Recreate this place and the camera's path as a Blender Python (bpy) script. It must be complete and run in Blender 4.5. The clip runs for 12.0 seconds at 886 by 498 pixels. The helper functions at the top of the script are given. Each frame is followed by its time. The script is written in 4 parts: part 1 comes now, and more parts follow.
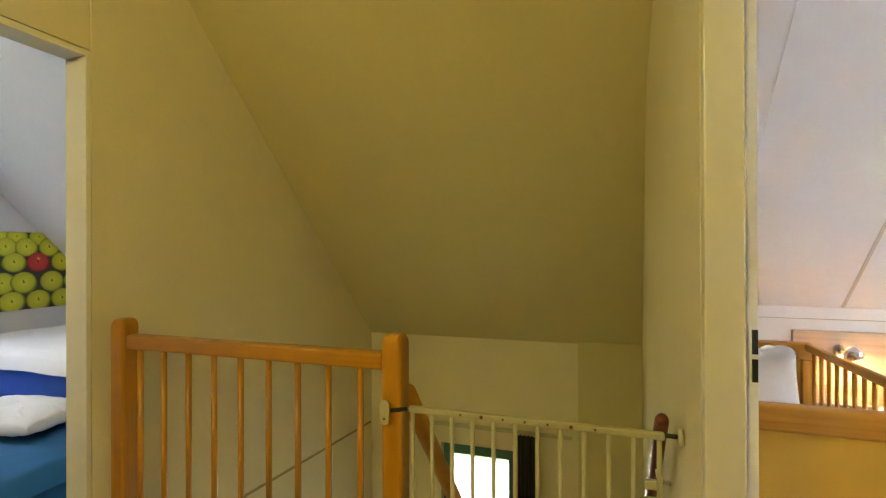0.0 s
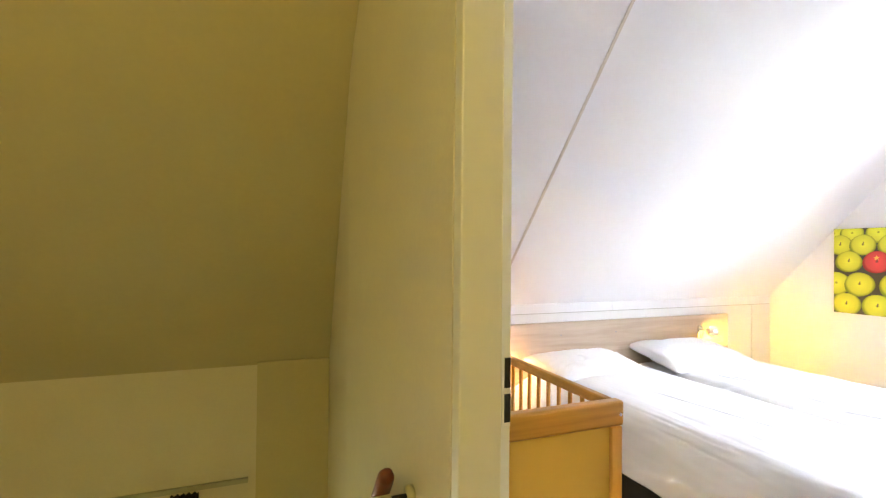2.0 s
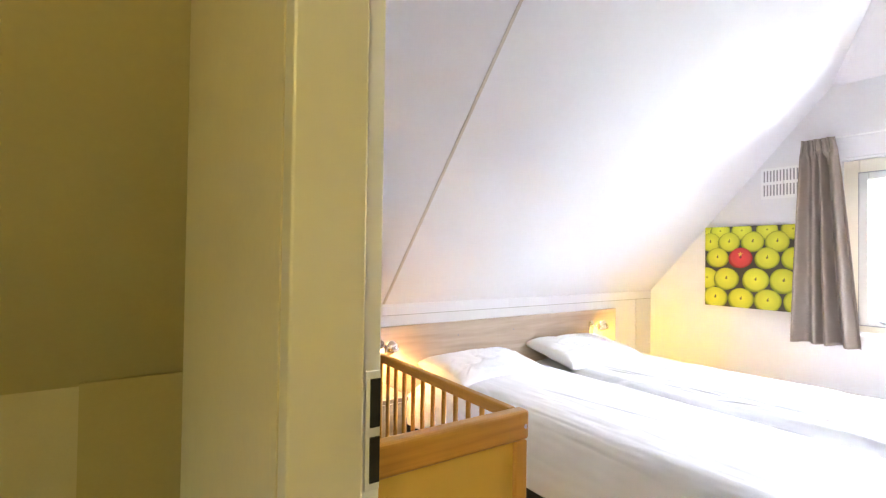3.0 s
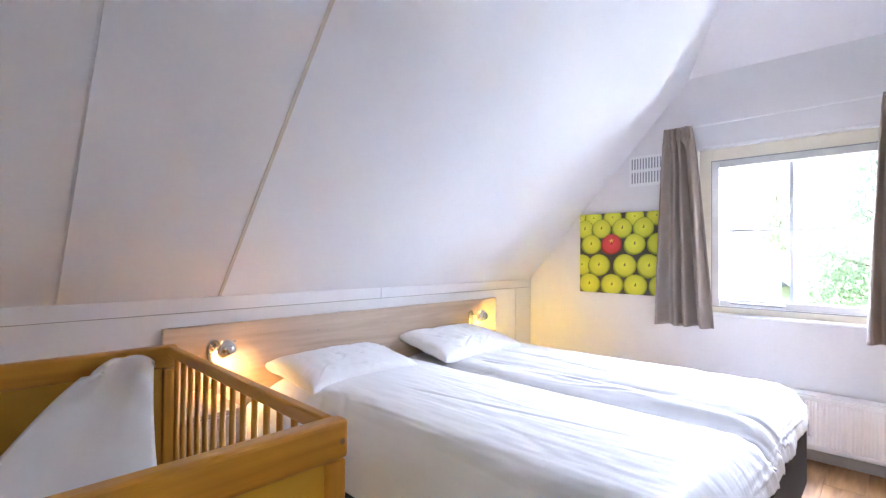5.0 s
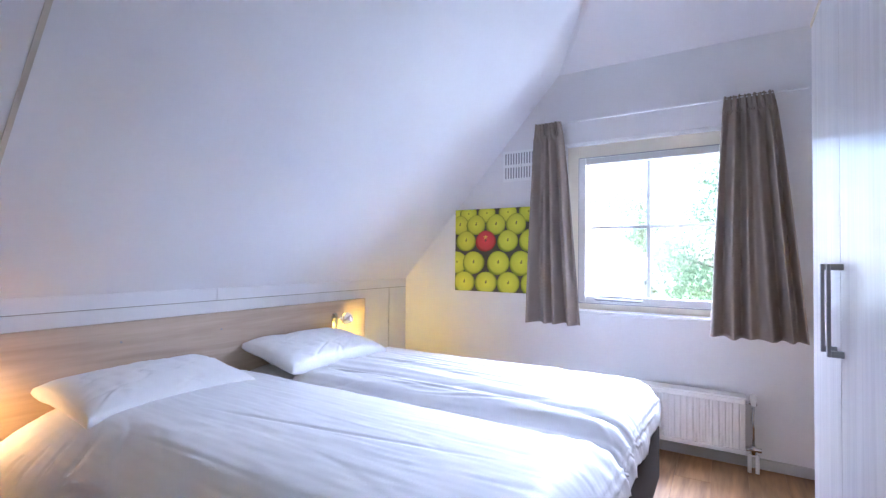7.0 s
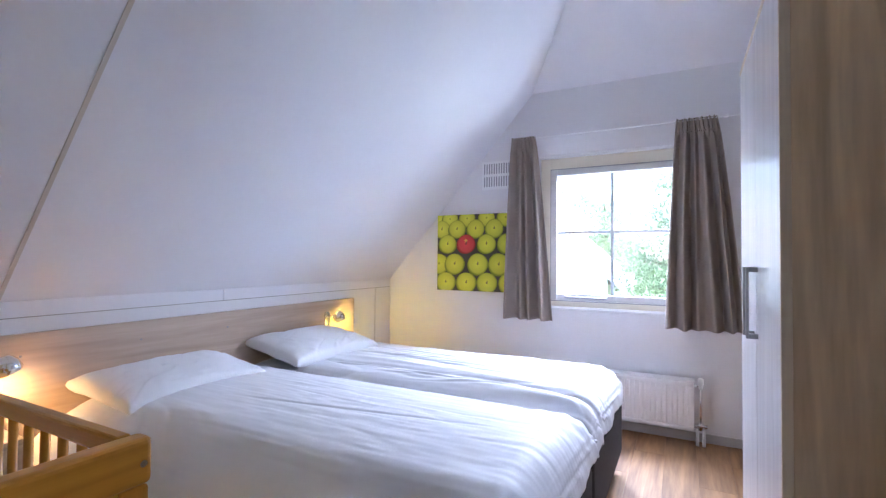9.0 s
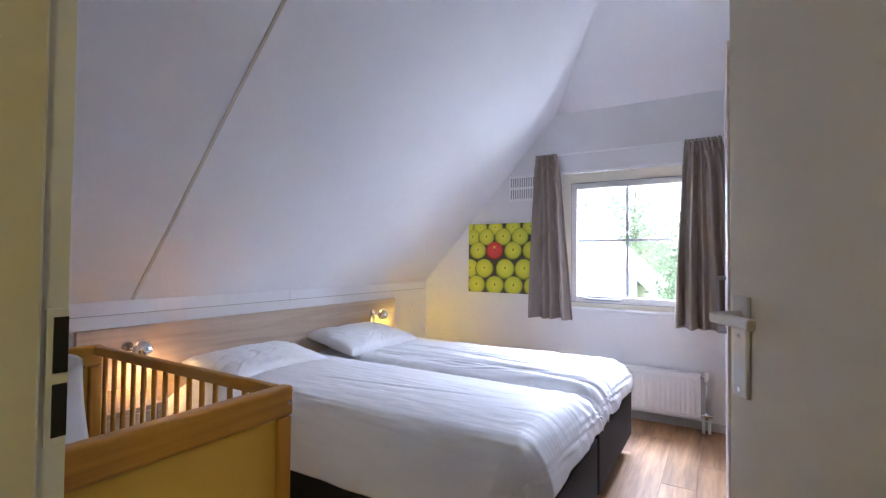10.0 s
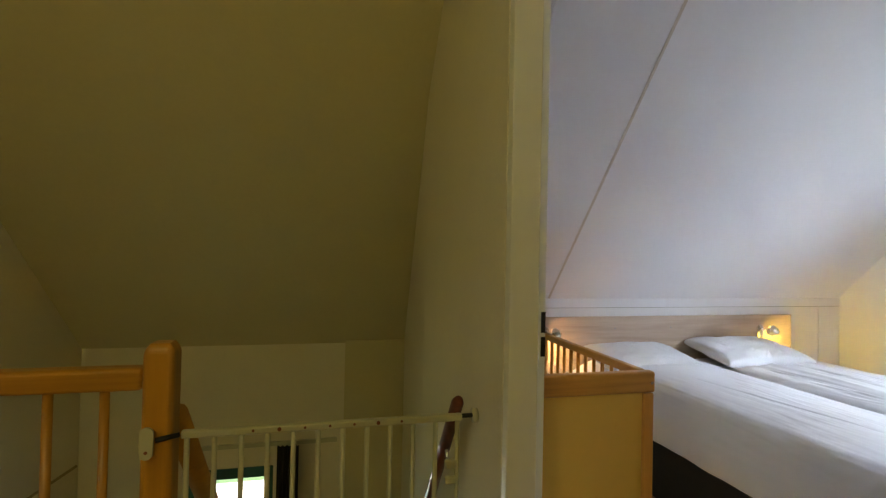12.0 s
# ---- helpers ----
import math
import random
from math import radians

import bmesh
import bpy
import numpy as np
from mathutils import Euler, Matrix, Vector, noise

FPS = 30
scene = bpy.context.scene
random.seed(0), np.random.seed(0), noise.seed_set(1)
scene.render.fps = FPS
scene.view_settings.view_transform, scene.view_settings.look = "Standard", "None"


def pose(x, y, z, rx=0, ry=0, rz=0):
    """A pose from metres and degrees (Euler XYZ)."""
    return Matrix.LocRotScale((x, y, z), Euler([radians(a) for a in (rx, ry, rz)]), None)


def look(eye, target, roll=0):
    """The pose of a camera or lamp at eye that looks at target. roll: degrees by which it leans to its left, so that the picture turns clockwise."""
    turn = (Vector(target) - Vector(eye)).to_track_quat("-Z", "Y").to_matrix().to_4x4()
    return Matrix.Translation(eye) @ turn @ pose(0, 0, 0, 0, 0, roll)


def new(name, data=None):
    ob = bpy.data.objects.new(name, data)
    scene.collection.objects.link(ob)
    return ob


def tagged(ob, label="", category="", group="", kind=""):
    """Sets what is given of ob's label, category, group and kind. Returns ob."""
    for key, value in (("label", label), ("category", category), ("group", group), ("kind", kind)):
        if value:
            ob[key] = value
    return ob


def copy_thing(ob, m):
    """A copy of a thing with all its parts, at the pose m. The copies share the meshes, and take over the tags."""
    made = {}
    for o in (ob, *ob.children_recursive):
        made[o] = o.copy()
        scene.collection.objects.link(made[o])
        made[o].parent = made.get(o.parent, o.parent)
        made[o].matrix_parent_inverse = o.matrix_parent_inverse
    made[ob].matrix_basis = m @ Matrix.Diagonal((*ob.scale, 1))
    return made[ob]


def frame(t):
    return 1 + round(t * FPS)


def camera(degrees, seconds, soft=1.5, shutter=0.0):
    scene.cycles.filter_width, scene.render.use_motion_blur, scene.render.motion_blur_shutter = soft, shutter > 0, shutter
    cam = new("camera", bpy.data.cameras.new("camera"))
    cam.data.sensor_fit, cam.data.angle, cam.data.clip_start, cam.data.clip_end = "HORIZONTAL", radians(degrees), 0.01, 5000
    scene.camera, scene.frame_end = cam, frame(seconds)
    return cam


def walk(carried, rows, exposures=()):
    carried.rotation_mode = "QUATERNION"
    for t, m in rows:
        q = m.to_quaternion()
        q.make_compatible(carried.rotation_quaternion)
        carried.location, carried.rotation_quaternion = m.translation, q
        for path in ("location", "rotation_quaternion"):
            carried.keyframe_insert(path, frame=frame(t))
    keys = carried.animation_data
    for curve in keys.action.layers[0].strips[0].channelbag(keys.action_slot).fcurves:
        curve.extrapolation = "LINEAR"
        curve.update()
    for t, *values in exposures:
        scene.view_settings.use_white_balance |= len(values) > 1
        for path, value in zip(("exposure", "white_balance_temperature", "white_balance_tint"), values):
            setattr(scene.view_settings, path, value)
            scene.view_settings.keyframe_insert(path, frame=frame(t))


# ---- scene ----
cam = camera(87.6, 12.0, soft=1.3)
PATH = [
    (0, (-3.978, -3.079, 1.308), (-4.586, -1.174, 1.312), -0.2),
    (0.5, (-4.026, -2.983, 1.327), (-4.228, -0.993, 1.338), 0.2),
    (1, (-4.051, -2.88, 1.33), (-3.874, -0.888, 1.34), 0.6),
    (1.5, (-4.054, -2.772, 1.325), (-3.592, -0.826, 1.345), 0.6),
    (2, (-4.042, -2.667, 1.315), (-3.314, -0.804, 1.335), 0.6),
    (2.5, (-3.966, -2.558, 1.294), (-3.02, -0.796, 1.32), 0.5),
    (3, (-3.87, -2.427, 1.271), (-2.76, -0.764, 1.301), 0.8),
    (4.8, (-3.555, -2.287, 1.188), (-2.137, -0.877, 1.217), 0.6),
    (5, (-3.514, -2.298, 1.186), (-2.073, -0.912, 1.216), 0.5),
    (5.5, (-3.418, -2.293, 1.173), (-1.908, -0.982, 1.205), 0.4),
    (6, (-3.314, -2.285, 1.152), (-1.73, -1.064, 1.184), 0.4),
    (6.5, (-3.224, -2.301, 1.126), (-1.58, -1.161, 1.172), 0.6),
    (7, (-3.151, -2.283, 1.146), (-1.443, -1.244, 1.191), 0.6),
    (7.5, (-3.139, -2.256, 1.153), (-1.382, -1.303, 1.2), 0.7),
    (9.5, (-3.644, -2.387, 1.17), (-1.867, -1.469, 1.216), 0.5),
    (10, (-3.842, -2.499, 1.198), (-2.127, -1.472, 1.245), 0.6),
    (10.5, (-3.967, -2.636, 1.219), (-2.384, -1.415, 1.265), 0.7),
    (11, (-4.052, -2.765, 1.243), (-2.736, -1.26, 1.284), 0.8),
    (11.5, (-4.12, -2.892, 1.255), (-3.166, -1.134, 1.281), 1.4),
    (12, (-4.156, -3.017, 1.274), (-3.693, -1.072, 1.302), 1.2),
]
EXPOSURES = [
    (0.0, 4.74, 7350, 10),
    (0.5, 4.90, 7250, 11),
    (2.0, 4.85, 7050, 12),
    (3.0, 4.70, 6900, 13),
    (5.0, 4.25, 6220, 17),
    (6.0, 3.97, 5820, 18),
    (7.5, 3.75, 5520, 20),
    (9.5, 3.62, 5820, 19),
    (10.5, 3.45, 6120, 17),
    (11.2, 3.42, 6300, 12),
    (12.0, 3.52, 6620, 10),
]
walk(cam, [(t, look(eye, target, roll)) for t, eye, target, roll in PATH], EXPOSURES)
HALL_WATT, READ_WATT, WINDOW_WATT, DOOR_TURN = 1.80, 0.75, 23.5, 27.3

# ---- exposure and world ----
world = bpy.data.worlds.new("world")
scene.world = world
world.use_nodes = True
wn, wl = world.node_tree.nodes, world.node_tree.links
sky = wn.new("ShaderNodeTexSky")
sky.sky_type, sky.sun_disc = "NISHITA", False
sky.dust_density, sky.air_density = 3.0, 1.0
sky.sun_elevation, sky.sun_rotation = radians(48), radians(180)
wl.new(sky.outputs[0], wn["Background"].inputs[0])
wn["Background"].inputs[1].default_value = 0.15

sun = new("sun", bpy.data.lights.new("sun", "SUN"))
sun.data.energy, sun.data.angle, sun.data.color = 2.0, radians(0.6), (1, 0.95, 0.88)
sun.matrix_world = look((0, 0, 0), (0.15, 2.4, -3.0))

# Unseen area lamps added outside, above both windows, standing in for sky light.
for name, x, way, watt in (("window_sky_fill", 0.78, -1, WINDOW_WATT), ("far_window_sky_fill", -9.13, 1, WINDOW_WATT * 0.075)):
    lamp = new(name, bpy.data.lights.new(name, "AREA"))
    lamp.data.shape, lamp.data.size, lamp.data.size_y = "RECTANGLE", 1.3, 0.5
    lamp.data.energy, lamp.data.color = watt, (0.74, 0.84, 1.0)
    lamp.matrix_world = look((x, -1.87, 2.20), (x + way * 2.4, -1.87, 1.05))

# Hidden area lamps added low outdoors: ground bounce upwards, and fill for the stairwell.
for name, size, watt, color, eye, target in (
        ("window_bounce_fill", (1.0, 0.22), WINDOW_WATT * 0.065, (0.78, 0.90, 1.0), (0.62, -1.87, 0.62), (-0.5, -1.87, 1.75)),
        ("stair_window_fill", (0.45, 0.5), 0.5, (0.84, 1.0, 0.72), (-4.77, 0.62, -1.15), (-4.85, -1.2, -0.35))):
    lamp = new(name, bpy.data.lights.new(name, "AREA"))
    lamp.data.shape, lamp.data.size, lamp.data.size_y = "RECTANGLE", *size
    lamp.data.energy, lamp.data.color = watt, color
    lamp.matrix_world = look(eye, target)

# Unseen warm lamp added behind the camera; a ceiling light is only assumed.
hall_light = new("landing_unseen_light", bpy.data.lights.new("landing_unseen_light", "POINT"))
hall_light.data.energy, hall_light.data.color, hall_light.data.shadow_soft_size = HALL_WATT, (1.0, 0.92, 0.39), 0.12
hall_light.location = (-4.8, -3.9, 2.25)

# ---- materials ----
def material(name, color, rough=0.6, metal=0.0, bump=0.0, scale=20.0, vary=0.06, coat=0.0, stretch=(1, 1, 1), spec=0.5):
    m = bpy.data.materials.new(name)
    m.use_nodes = True
    n, l = m.node_tree.nodes, m.node_tree.links
    b = n["Principled BSDF"]
    b.inputs["Roughness"].default_value, b.inputs["Metallic"].default_value = rough, metal
    b.inputs["Specular IOR Level"].default_value = spec
    b.inputs["Coat Weight"].default_value = coat
    tc, mp = n.new("ShaderNodeTexCoord"), n.new("ShaderNodeMapping")
    mp.inputs["Scale"].default_value = stretch
    l.new(tc.outputs["Object"], mp.inputs[0])
    big, fine = n.new("ShaderNodeTexNoise"), n.new("ShaderNodeTexNoise")
    big.inputs["Scale"].default_value, fine.inputs["Scale"].default_value = scale * 0.08, scale
    fine.inputs["Detail"].default_value = 6
    l.new(mp.outputs[0], big.inputs[0]); l.new(mp.outputs[0], fine.inputs[0])
    add = n.new("ShaderNodeMath"); add.operation = "ADD"
    l.new(big.outputs[0], add.inputs[0]); l.new(fine.outputs[0], add.inputs[1])
    ramp = n.new("ShaderNodeMapRange")
    ramp.inputs["From Min"].default_value, ramp.inputs["From Max"].default_value = 0.6, 1.4
    ramp.inputs["To Min"].default_value, ramp.inputs["To Max"].default_value = 1 - vary, 1 + vary
    l.new(add.outputs[0], ramp.inputs[0])
    mul = n.new("ShaderNodeVectorMath"); mul.operation = "SCALE"
    mul.inputs[0].default_value = color[:3]
    l.new(ramp.outputs[0], mul.inputs["Scale"])
    l.new(mul.outputs[0], b.inputs["Base Color"])
    if bump:
        bp = n.new("ShaderNodeBump")
        bp.inputs["Strength"].default_value, bp.inputs["Distance"].default_value = bump, 0.002
        l.new(fine.outputs[0], bp.inputs["Height"]); l.new(bp.outputs[0], b.inputs["Normal"])
    return m


def wood(name, light, dark, rough=0.45, along="x", ring=14.0, mix=1.0, coat=0.0):
    """Streaky wood grain that runs along one axis."""
    m = bpy.data.materials.new(name)
    m.use_nodes = True
    n, l = m.node_tree.nodes, m.node_tree.links
    b = n["Principled BSDF"]
    b.inputs["Roughness"].default_value, b.inputs["Coat Weight"].default_value = rough, coat
    b.inputs["Coat Roughness"].default_value = 0.25
    tc, mp, info = n.new("ShaderNodeTexCoord"), n.new("ShaderNodeMapping"), n.new("ShaderNodeObjectInfo")
    s = {"x": (0.9, ring, ring), "y": (ring, 0.9, ring), "z": (ring, ring, 0.9)}[along]
    mp.inputs["Scale"].default_value = s
    l.new(tc.outputs["Object"], mp.inputs[0])
    off = n.new("ShaderNodeVectorMath"); off.operation = "ADD"
    rnd = n.new("ShaderNodeMath"); rnd.operation = "MULTIPLY"; rnd.inputs[1].default_value = 37.0
    l.new(info.outputs["Random"], rnd.inputs[0])
    l.new(mp.outputs[0], off.inputs[0]); l.new(rnd.outputs[0], off.inputs[1])
    a, f = n.new("ShaderNodeTexNoise"), n.new("ShaderNodeTexNoise")
    a.inputs["Scale"].default_value, a.inputs["Detail"].default_value, a.inputs["Distortion"].default_value = 1.0, 3, 1.2
    f.inputs["Scale"].default_value, f.inputs["Detail"].default_value = 6.0, 8
    l.new(off.outputs[0], a.inputs[0]); l.new(off.outputs[0], f.inputs[0])
    mixn = n.new("ShaderNodeMath"); mixn.operation = "MULTIPLY_ADD"
    mixn.inputs[1].default_value = 0.45
    l.new(f.outputs[0], mixn.inputs[0]); l.new(a.outputs[0], mixn.inputs[2])
    ramp = n.new("ShaderNodeValToRGB")
    ramp.color_ramp.elements[0].position, ramp.color_ramp.elements[1].position = 0.5, 0.95
    ramp.color_ramp.elements[0].color = (*dark, 1)
    ramp.color_ramp.elements[1].color = (*light, 1)
    l.new(mixn.outputs[0], ramp.inputs[0])
    var = n.new("ShaderNodeMapRange")
    var.inputs["To Min"].default_value, var.inputs["To Max"].default_value = 1 - 0.14 * mix, 1 + 0.14 * mix
    l.new(info.outputs["Random"], var.inputs[0])
    sc = n.new("ShaderNodeVectorMath"); sc.operation = "SCALE"
    l.new(ramp.outputs[0], sc.inputs[0]); l.new(var.outputs[0], sc.inputs["Scale"])
    l.new(sc.outputs[0], b.inputs["Base Color"])
    bp = n.new("ShaderNodeBump"); bp.inputs["Strength"].default_value, bp.inputs["Distance"].default_value = 0.25, 0.001
    l.new(f.outputs[0], bp.inputs["Height"]); l.new(bp.outputs[0], b.inputs["Normal"])
    return m


M_WALL = material("white_wall_paint", (0.80, 0.79, 0.80), 0.75, bump=0.25, scale=60, vary=0.02)
M_CEIL = material("white_board_ceiling", (0.81, 0.80, 0.83), 0.7, bump=0.12, scale=45, vary=0.015)
M_HALL = material("cream_stucco_wall", (0.66, 0.59, 0.41), 0.8, bump=0.35, scale=70, vary=0.03)
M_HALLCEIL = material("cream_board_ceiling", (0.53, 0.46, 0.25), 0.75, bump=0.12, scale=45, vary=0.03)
M_TRIM = material("white_trim_paint", (0.80, 0.80, 0.80), 0.45, bump=0.08, scale=40, vary=0.015)
M_GROOVE = material("joint_shadow_strip", (0.62, 0.56, 0.49), 0.8, vary=0.04)
M_EDGE = material("brown_wall_joint", (0.30, 0.24, 0.12), 0.7, vary=0.08)
M_GAPSHADE = material("panel_gap_shade", (0.34, 0.31, 0.28), 0.9, vary=0.1)
M_PAVE = material("pale_paving", (0.55, 0.52, 0.48), 0.9, bump=0.4, scale=4, vary=0.2)
M_CREAM = material("cream_gloss_paint", (0.71, 0.68, 0.57), 0.35, bump=0.1, scale=35, vary=0.02)
M_WFRAME = material("cream_window_paint", (0.84, 0.79, 0.66), 0.35, bump=0.05, scale=35, vary=0.015)
M_BAR = material("grey_glazing_bar", (0.78, 0.81, 0.86), 0.4, vary=0.02)
M_DOOR = material("off_white_door_paint", (0.86, 0.82, 0.68), 0.30, bump=0.08, scale=30, vary=0.02)
M_PINE = wood("lacquered_pine", (0.47, 0.215, 0.016), (0.35, 0.150, 0.010), 0.35, "z", 16, 0.5, 0.3)
M_PINEX = wood("lacquered_pine_rail", (0.47, 0.215, 0.016), (0.35, 0.150, 0.010), 0.35, "x", 16, 0.5, 0.3)
M_PINEY = wood("lacquered_pine_side", (0.47, 0.215, 0.016), (0.35, 0.150, 0.010), 0.35, "y", 16, 0.5, 0.3)
M_COT = wood("cot_pine", (0.64, 0.305, 0.036), (0.46, 0.195, 0.02), 0.35, "z", 16, 0.5, 0.3)
M_COTX = wood("cot_pine_rail", (0.64, 0.305, 0.036), (0.46, 0.195, 0.02), 0.35, "x", 16, 0.5, 0.3)
M_COTY = wood("cot_pine_side", (0.64, 0.305, 0.036), (0.46, 0.195, 0.02), 0.35, "y", 16, 0.5, 0.3)
M_MAHOG = wood("red_brown_handrail", (0.19, 0.035, 0.016), (0.09, 0.018, 0.009), 0.3, "y", 16, 0.4, 0.4)
M_YELLOW = material("pale_yellow_panel", (0.70, 0.41, 0.055), 0.42, bump=0.03, vary=0.02)
M_HEAD = wood("light_oak_laminate", (0.62, 0.49, 0.38), (0.47, 0.35, 0.26), 0.5, "x", 11, 0.2)
M_OAKSIDE = wood("oak_laminate_side", (0.86, 0.66, 0.43), (0.56, 0.40, 0.245), 0.5, "z", 9, 0.2)
M_WEDGE = wood("light_oak_edge", (0.80, 0.68, 0.52), (0.66, 0.54, 0.40), 0.5, "z", 14, 0.1)
M_WARD = wood("white_ash_laminate", (0.74, 0.70, 0.68), (0.60, 0.56, 0.55), 0.28, "z", 26, 0.2)
M_FLOOR = wood("walnut_vinyl_plank", (0.46, 0.25, 0.105), (0.20, 0.095, 0.038), 0.55, "x", 9, 1.0)
M_LINEN = material("white_cotton", (0.82, 0.82, 0.84), 0.85, bump=0.15, scale=220, vary=0.02)
M_DUVET = material("striped_white_cotton", (0.82, 0.82, 0.84), 0.8, bump=0.0, scale=200, vary=0.02)
dn, dlk = M_DUVET.node_tree.nodes, M_DUVET.node_tree.links
dt, dw, db_ = dn.new("ShaderNodeTexCoord"), dn.new("ShaderNodeTexWave"), dn.new("ShaderNodeBump")
dw.bands_direction, dw.inputs["Scale"].default_value, dw.inputs["Distortion"].default_value = "X", 11.0, 0.6
dw.inputs["Detail Scale"].default_value = 0.6
db_.inputs["Strength"].default_value, db_.inputs["Distance"].default_value = 0.15, 0.0013
dlk.new(dt.outputs["Object"], dw.inputs[0]); dlk.new(dw.outputs["Fac"], db_.inputs["Height"])
dlk.new(db_.outputs[0], dn["Principled BSDF"].inputs["Normal"])
dr_map = dn.new("ShaderNodeMapRange")
dr_map.inputs["To Min"].default_value, dr_map.inputs["To Max"].default_value = 0.42, 0.85
dlk.new(dw.outputs["Fac"], dr_map.inputs[0]); dlk.new(dr_map.outputs[0], dn["Principled BSDF"].inputs["Roughness"])
M_TOWEL = material("white_cot_cloth", (0.80, 0.79, 0.78), 0.95, bump=0.10, scale=350, vary=0.02)
M_SASH = material("white_sash_paint", (0.66, 0.655, 0.63), 0.4, bump=0.05, scale=35, vary=0.015)
M_NIGHT = wood("honey_oak_laminate", (0.62, 0.42, 0.23), (0.45, 0.28, 0.14), 0.5, "x", 11, 0.2)
M_BASE = material("anthracite_bed_fabric", (0.035, 0.034, 0.038), 0.9, bump=0.5, scale=300, vary=0.12)
M_BLACK = material("black_metal_slot", (0.01, 0.01, 0.01), 0.5, vary=0.1)
M_CHROME = material("chrome", (0.75, 0.75, 0.75), 0.12, 1.0, vary=0.02)
M_ALU = material("anodised_aluminium", (0.62, 0.60, 0.56), 0.32, 0.9, bump=0.05, scale=80, vary=0.03)
M_GREY = material("grey_handle_metal", (0.34, 0.34, 0.35), 0.4, 0.7, vary=0.04)
M_CURTAIN = material("taupe_curtain_cloth", (0.32, 0.265, 0.225), 0.9, bump=0.2, scale=400, vary=0.03)
M_RAD = material("white_radiator_enamel", (0.86, 0.86, 0.86), 0.3, vary=0.015)
M_SKIRT = material("grey_skirting_paint", (0.52, 0.51, 0.50), 0.5, vary=0.03)
M_GREEN = material("dark_green_frame_paint", (0.015, 0.09, 0.065), 0.35, vary=0.05)
M_DARK = material("dark_curtain_cloth", (0.018, 0.014, 0.012), 0.95, vary=0.1)
M_BLUE = material("blue_duvet_cotton", (0.012, 0.14, 0.36), 0.85, bump=0.2, scale=160, vary=0.08)
M_BLUE2 = material("deep_blue_sheet", (0.008, 0.075, 0.42), 0.85, bump=0.2, scale=160, vary=0.08)
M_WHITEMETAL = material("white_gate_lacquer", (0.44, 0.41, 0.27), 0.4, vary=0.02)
M_GRASS = material("grass", (0.06, 0.11, 0.03), 0.95, bump=0.6, scale=3, vary=0.35)
M_LEAF = material("leaf_green", (0.12, 0.19, 0.11), 0.6, scale=2, vary=0.35)
leaf_n, leaf_l = M_LEAF.node_tree.nodes, M_LEAF.node_tree.links
lt, lm = leaf_n.new("ShaderNodeBsdfTranslucent"), leaf_n.new("ShaderNodeMixShader")
lt.inputs[0].default_value, lm.inputs[0].default_value = (0.40, 0.50, 0.34, 1), 0.6
leaf_l.new(leaf_n["Principled BSDF"].outputs[0], lm.inputs[1]); leaf_l.new(lt.outputs[0], lm.inputs[2])
leaf_l.new(lm.outputs[0], leaf_n["Material Output"].inputs[0])
M_BARK = material("bark", (0.14, 0.10, 0.07), 0.9, bump=0.8, scale=18, vary=0.3)
M_ROOF = material("light_roof_tiles", (0.62, 0.60, 0.57), 0.7, bump=0.5, scale=12, vary=0.15)
M_BRICK = material("pale_rendered_house", (0.72, 0.70, 0.66), 0.85, bump=0.4, scale=20, vary=0.1)
M_APPLEBED = material("picture_dark_ground", (0.06, 0.052, 0.035), 0.5, vary=0.1)

M_GLASS = bpy.data.materials.new("window_glass")
M_GLASS.use_nodes = True
gb = M_GLASS.node_tree.nodes["Principled BSDF"]
gb.inputs["Transmission Weight"].default_value, gb.inputs["Roughness"].default_value = 1.0, 0.0
gb.inputs["IOR"].default_value = 1.45

M_BULB = bpy.data.materials.new("warm_bulb")
M_BULB.use_nodes = True
bb = M_BULB.node_tree.nodes["Principled BSDF"]
bb.inputs["Emission Color"].default_value, bb.inputs["Emission Strength"].default_value = (1, 0.72, 0.35, 1), 3


def printed_apple(name, edge, mid):
    """Print of a round apple: radial colours from the disc's own map."""
    m = bpy.data.materials.new(name)
    m.use_nodes = True
    n, l = m.node_tree.nodes, m.node_tree.links
    uv, ln, ramp = n.new("ShaderNodeUVMap"), n.new("ShaderNodeVectorMath"), n.new("ShaderNodeValToRGB")
    ln.operation = "DISTANCE"
    ln.inputs[1].default_value = (-0.02, 0.06, 0)
    ns = n.new("ShaderNodeTexNoise"); ns.inputs["Scale"].default_value = 3
    l.new(uv.outputs[0], ns.inputs[0])
    l.new(uv.outputs[0], ln.inputs[0])
    ad = n.new("ShaderNodeMath"); ad.operation = "MULTIPLY_ADD"; ad.inputs[1].default_value = 0.06
    l.new(ns.outputs[0], ad.inputs[0]); l.new(ln.outputs["Value"], ad.inputs[2])
    e = ramp.color_ramp.elements
    e[0].position, e[0].color = 0.07, (mid[0] * 0.45, mid[1] * 0.45, mid[2] * 0.4, 1)
    e[1].position, e[1].color = 1.06, (*edge, 1)
    k = e.new(0.17); k.color = (*mid, 1)
    k = e.new(0.82); k.color = (mid[0] * 0.78, mid[1] * 0.78, mid[2] * 0.7, 1)
    l.new(ad.outputs[0], ramp.inputs[0]); l.new(ramp.outputs[0], n["Principled BSDF"].inputs["Base Color"])
    n["Principled BSDF"].inputs["Roughness"].default_value = 0.45
    return m


M_APPLE = printed_apple("printed_green_apple", (0.20, 0.24, 0.005), (0.72, 0.72, 0.05))
M_STAR = material("printed_yellow", (0.80, 0.45, 0.08), 0.5, vary=0.05)
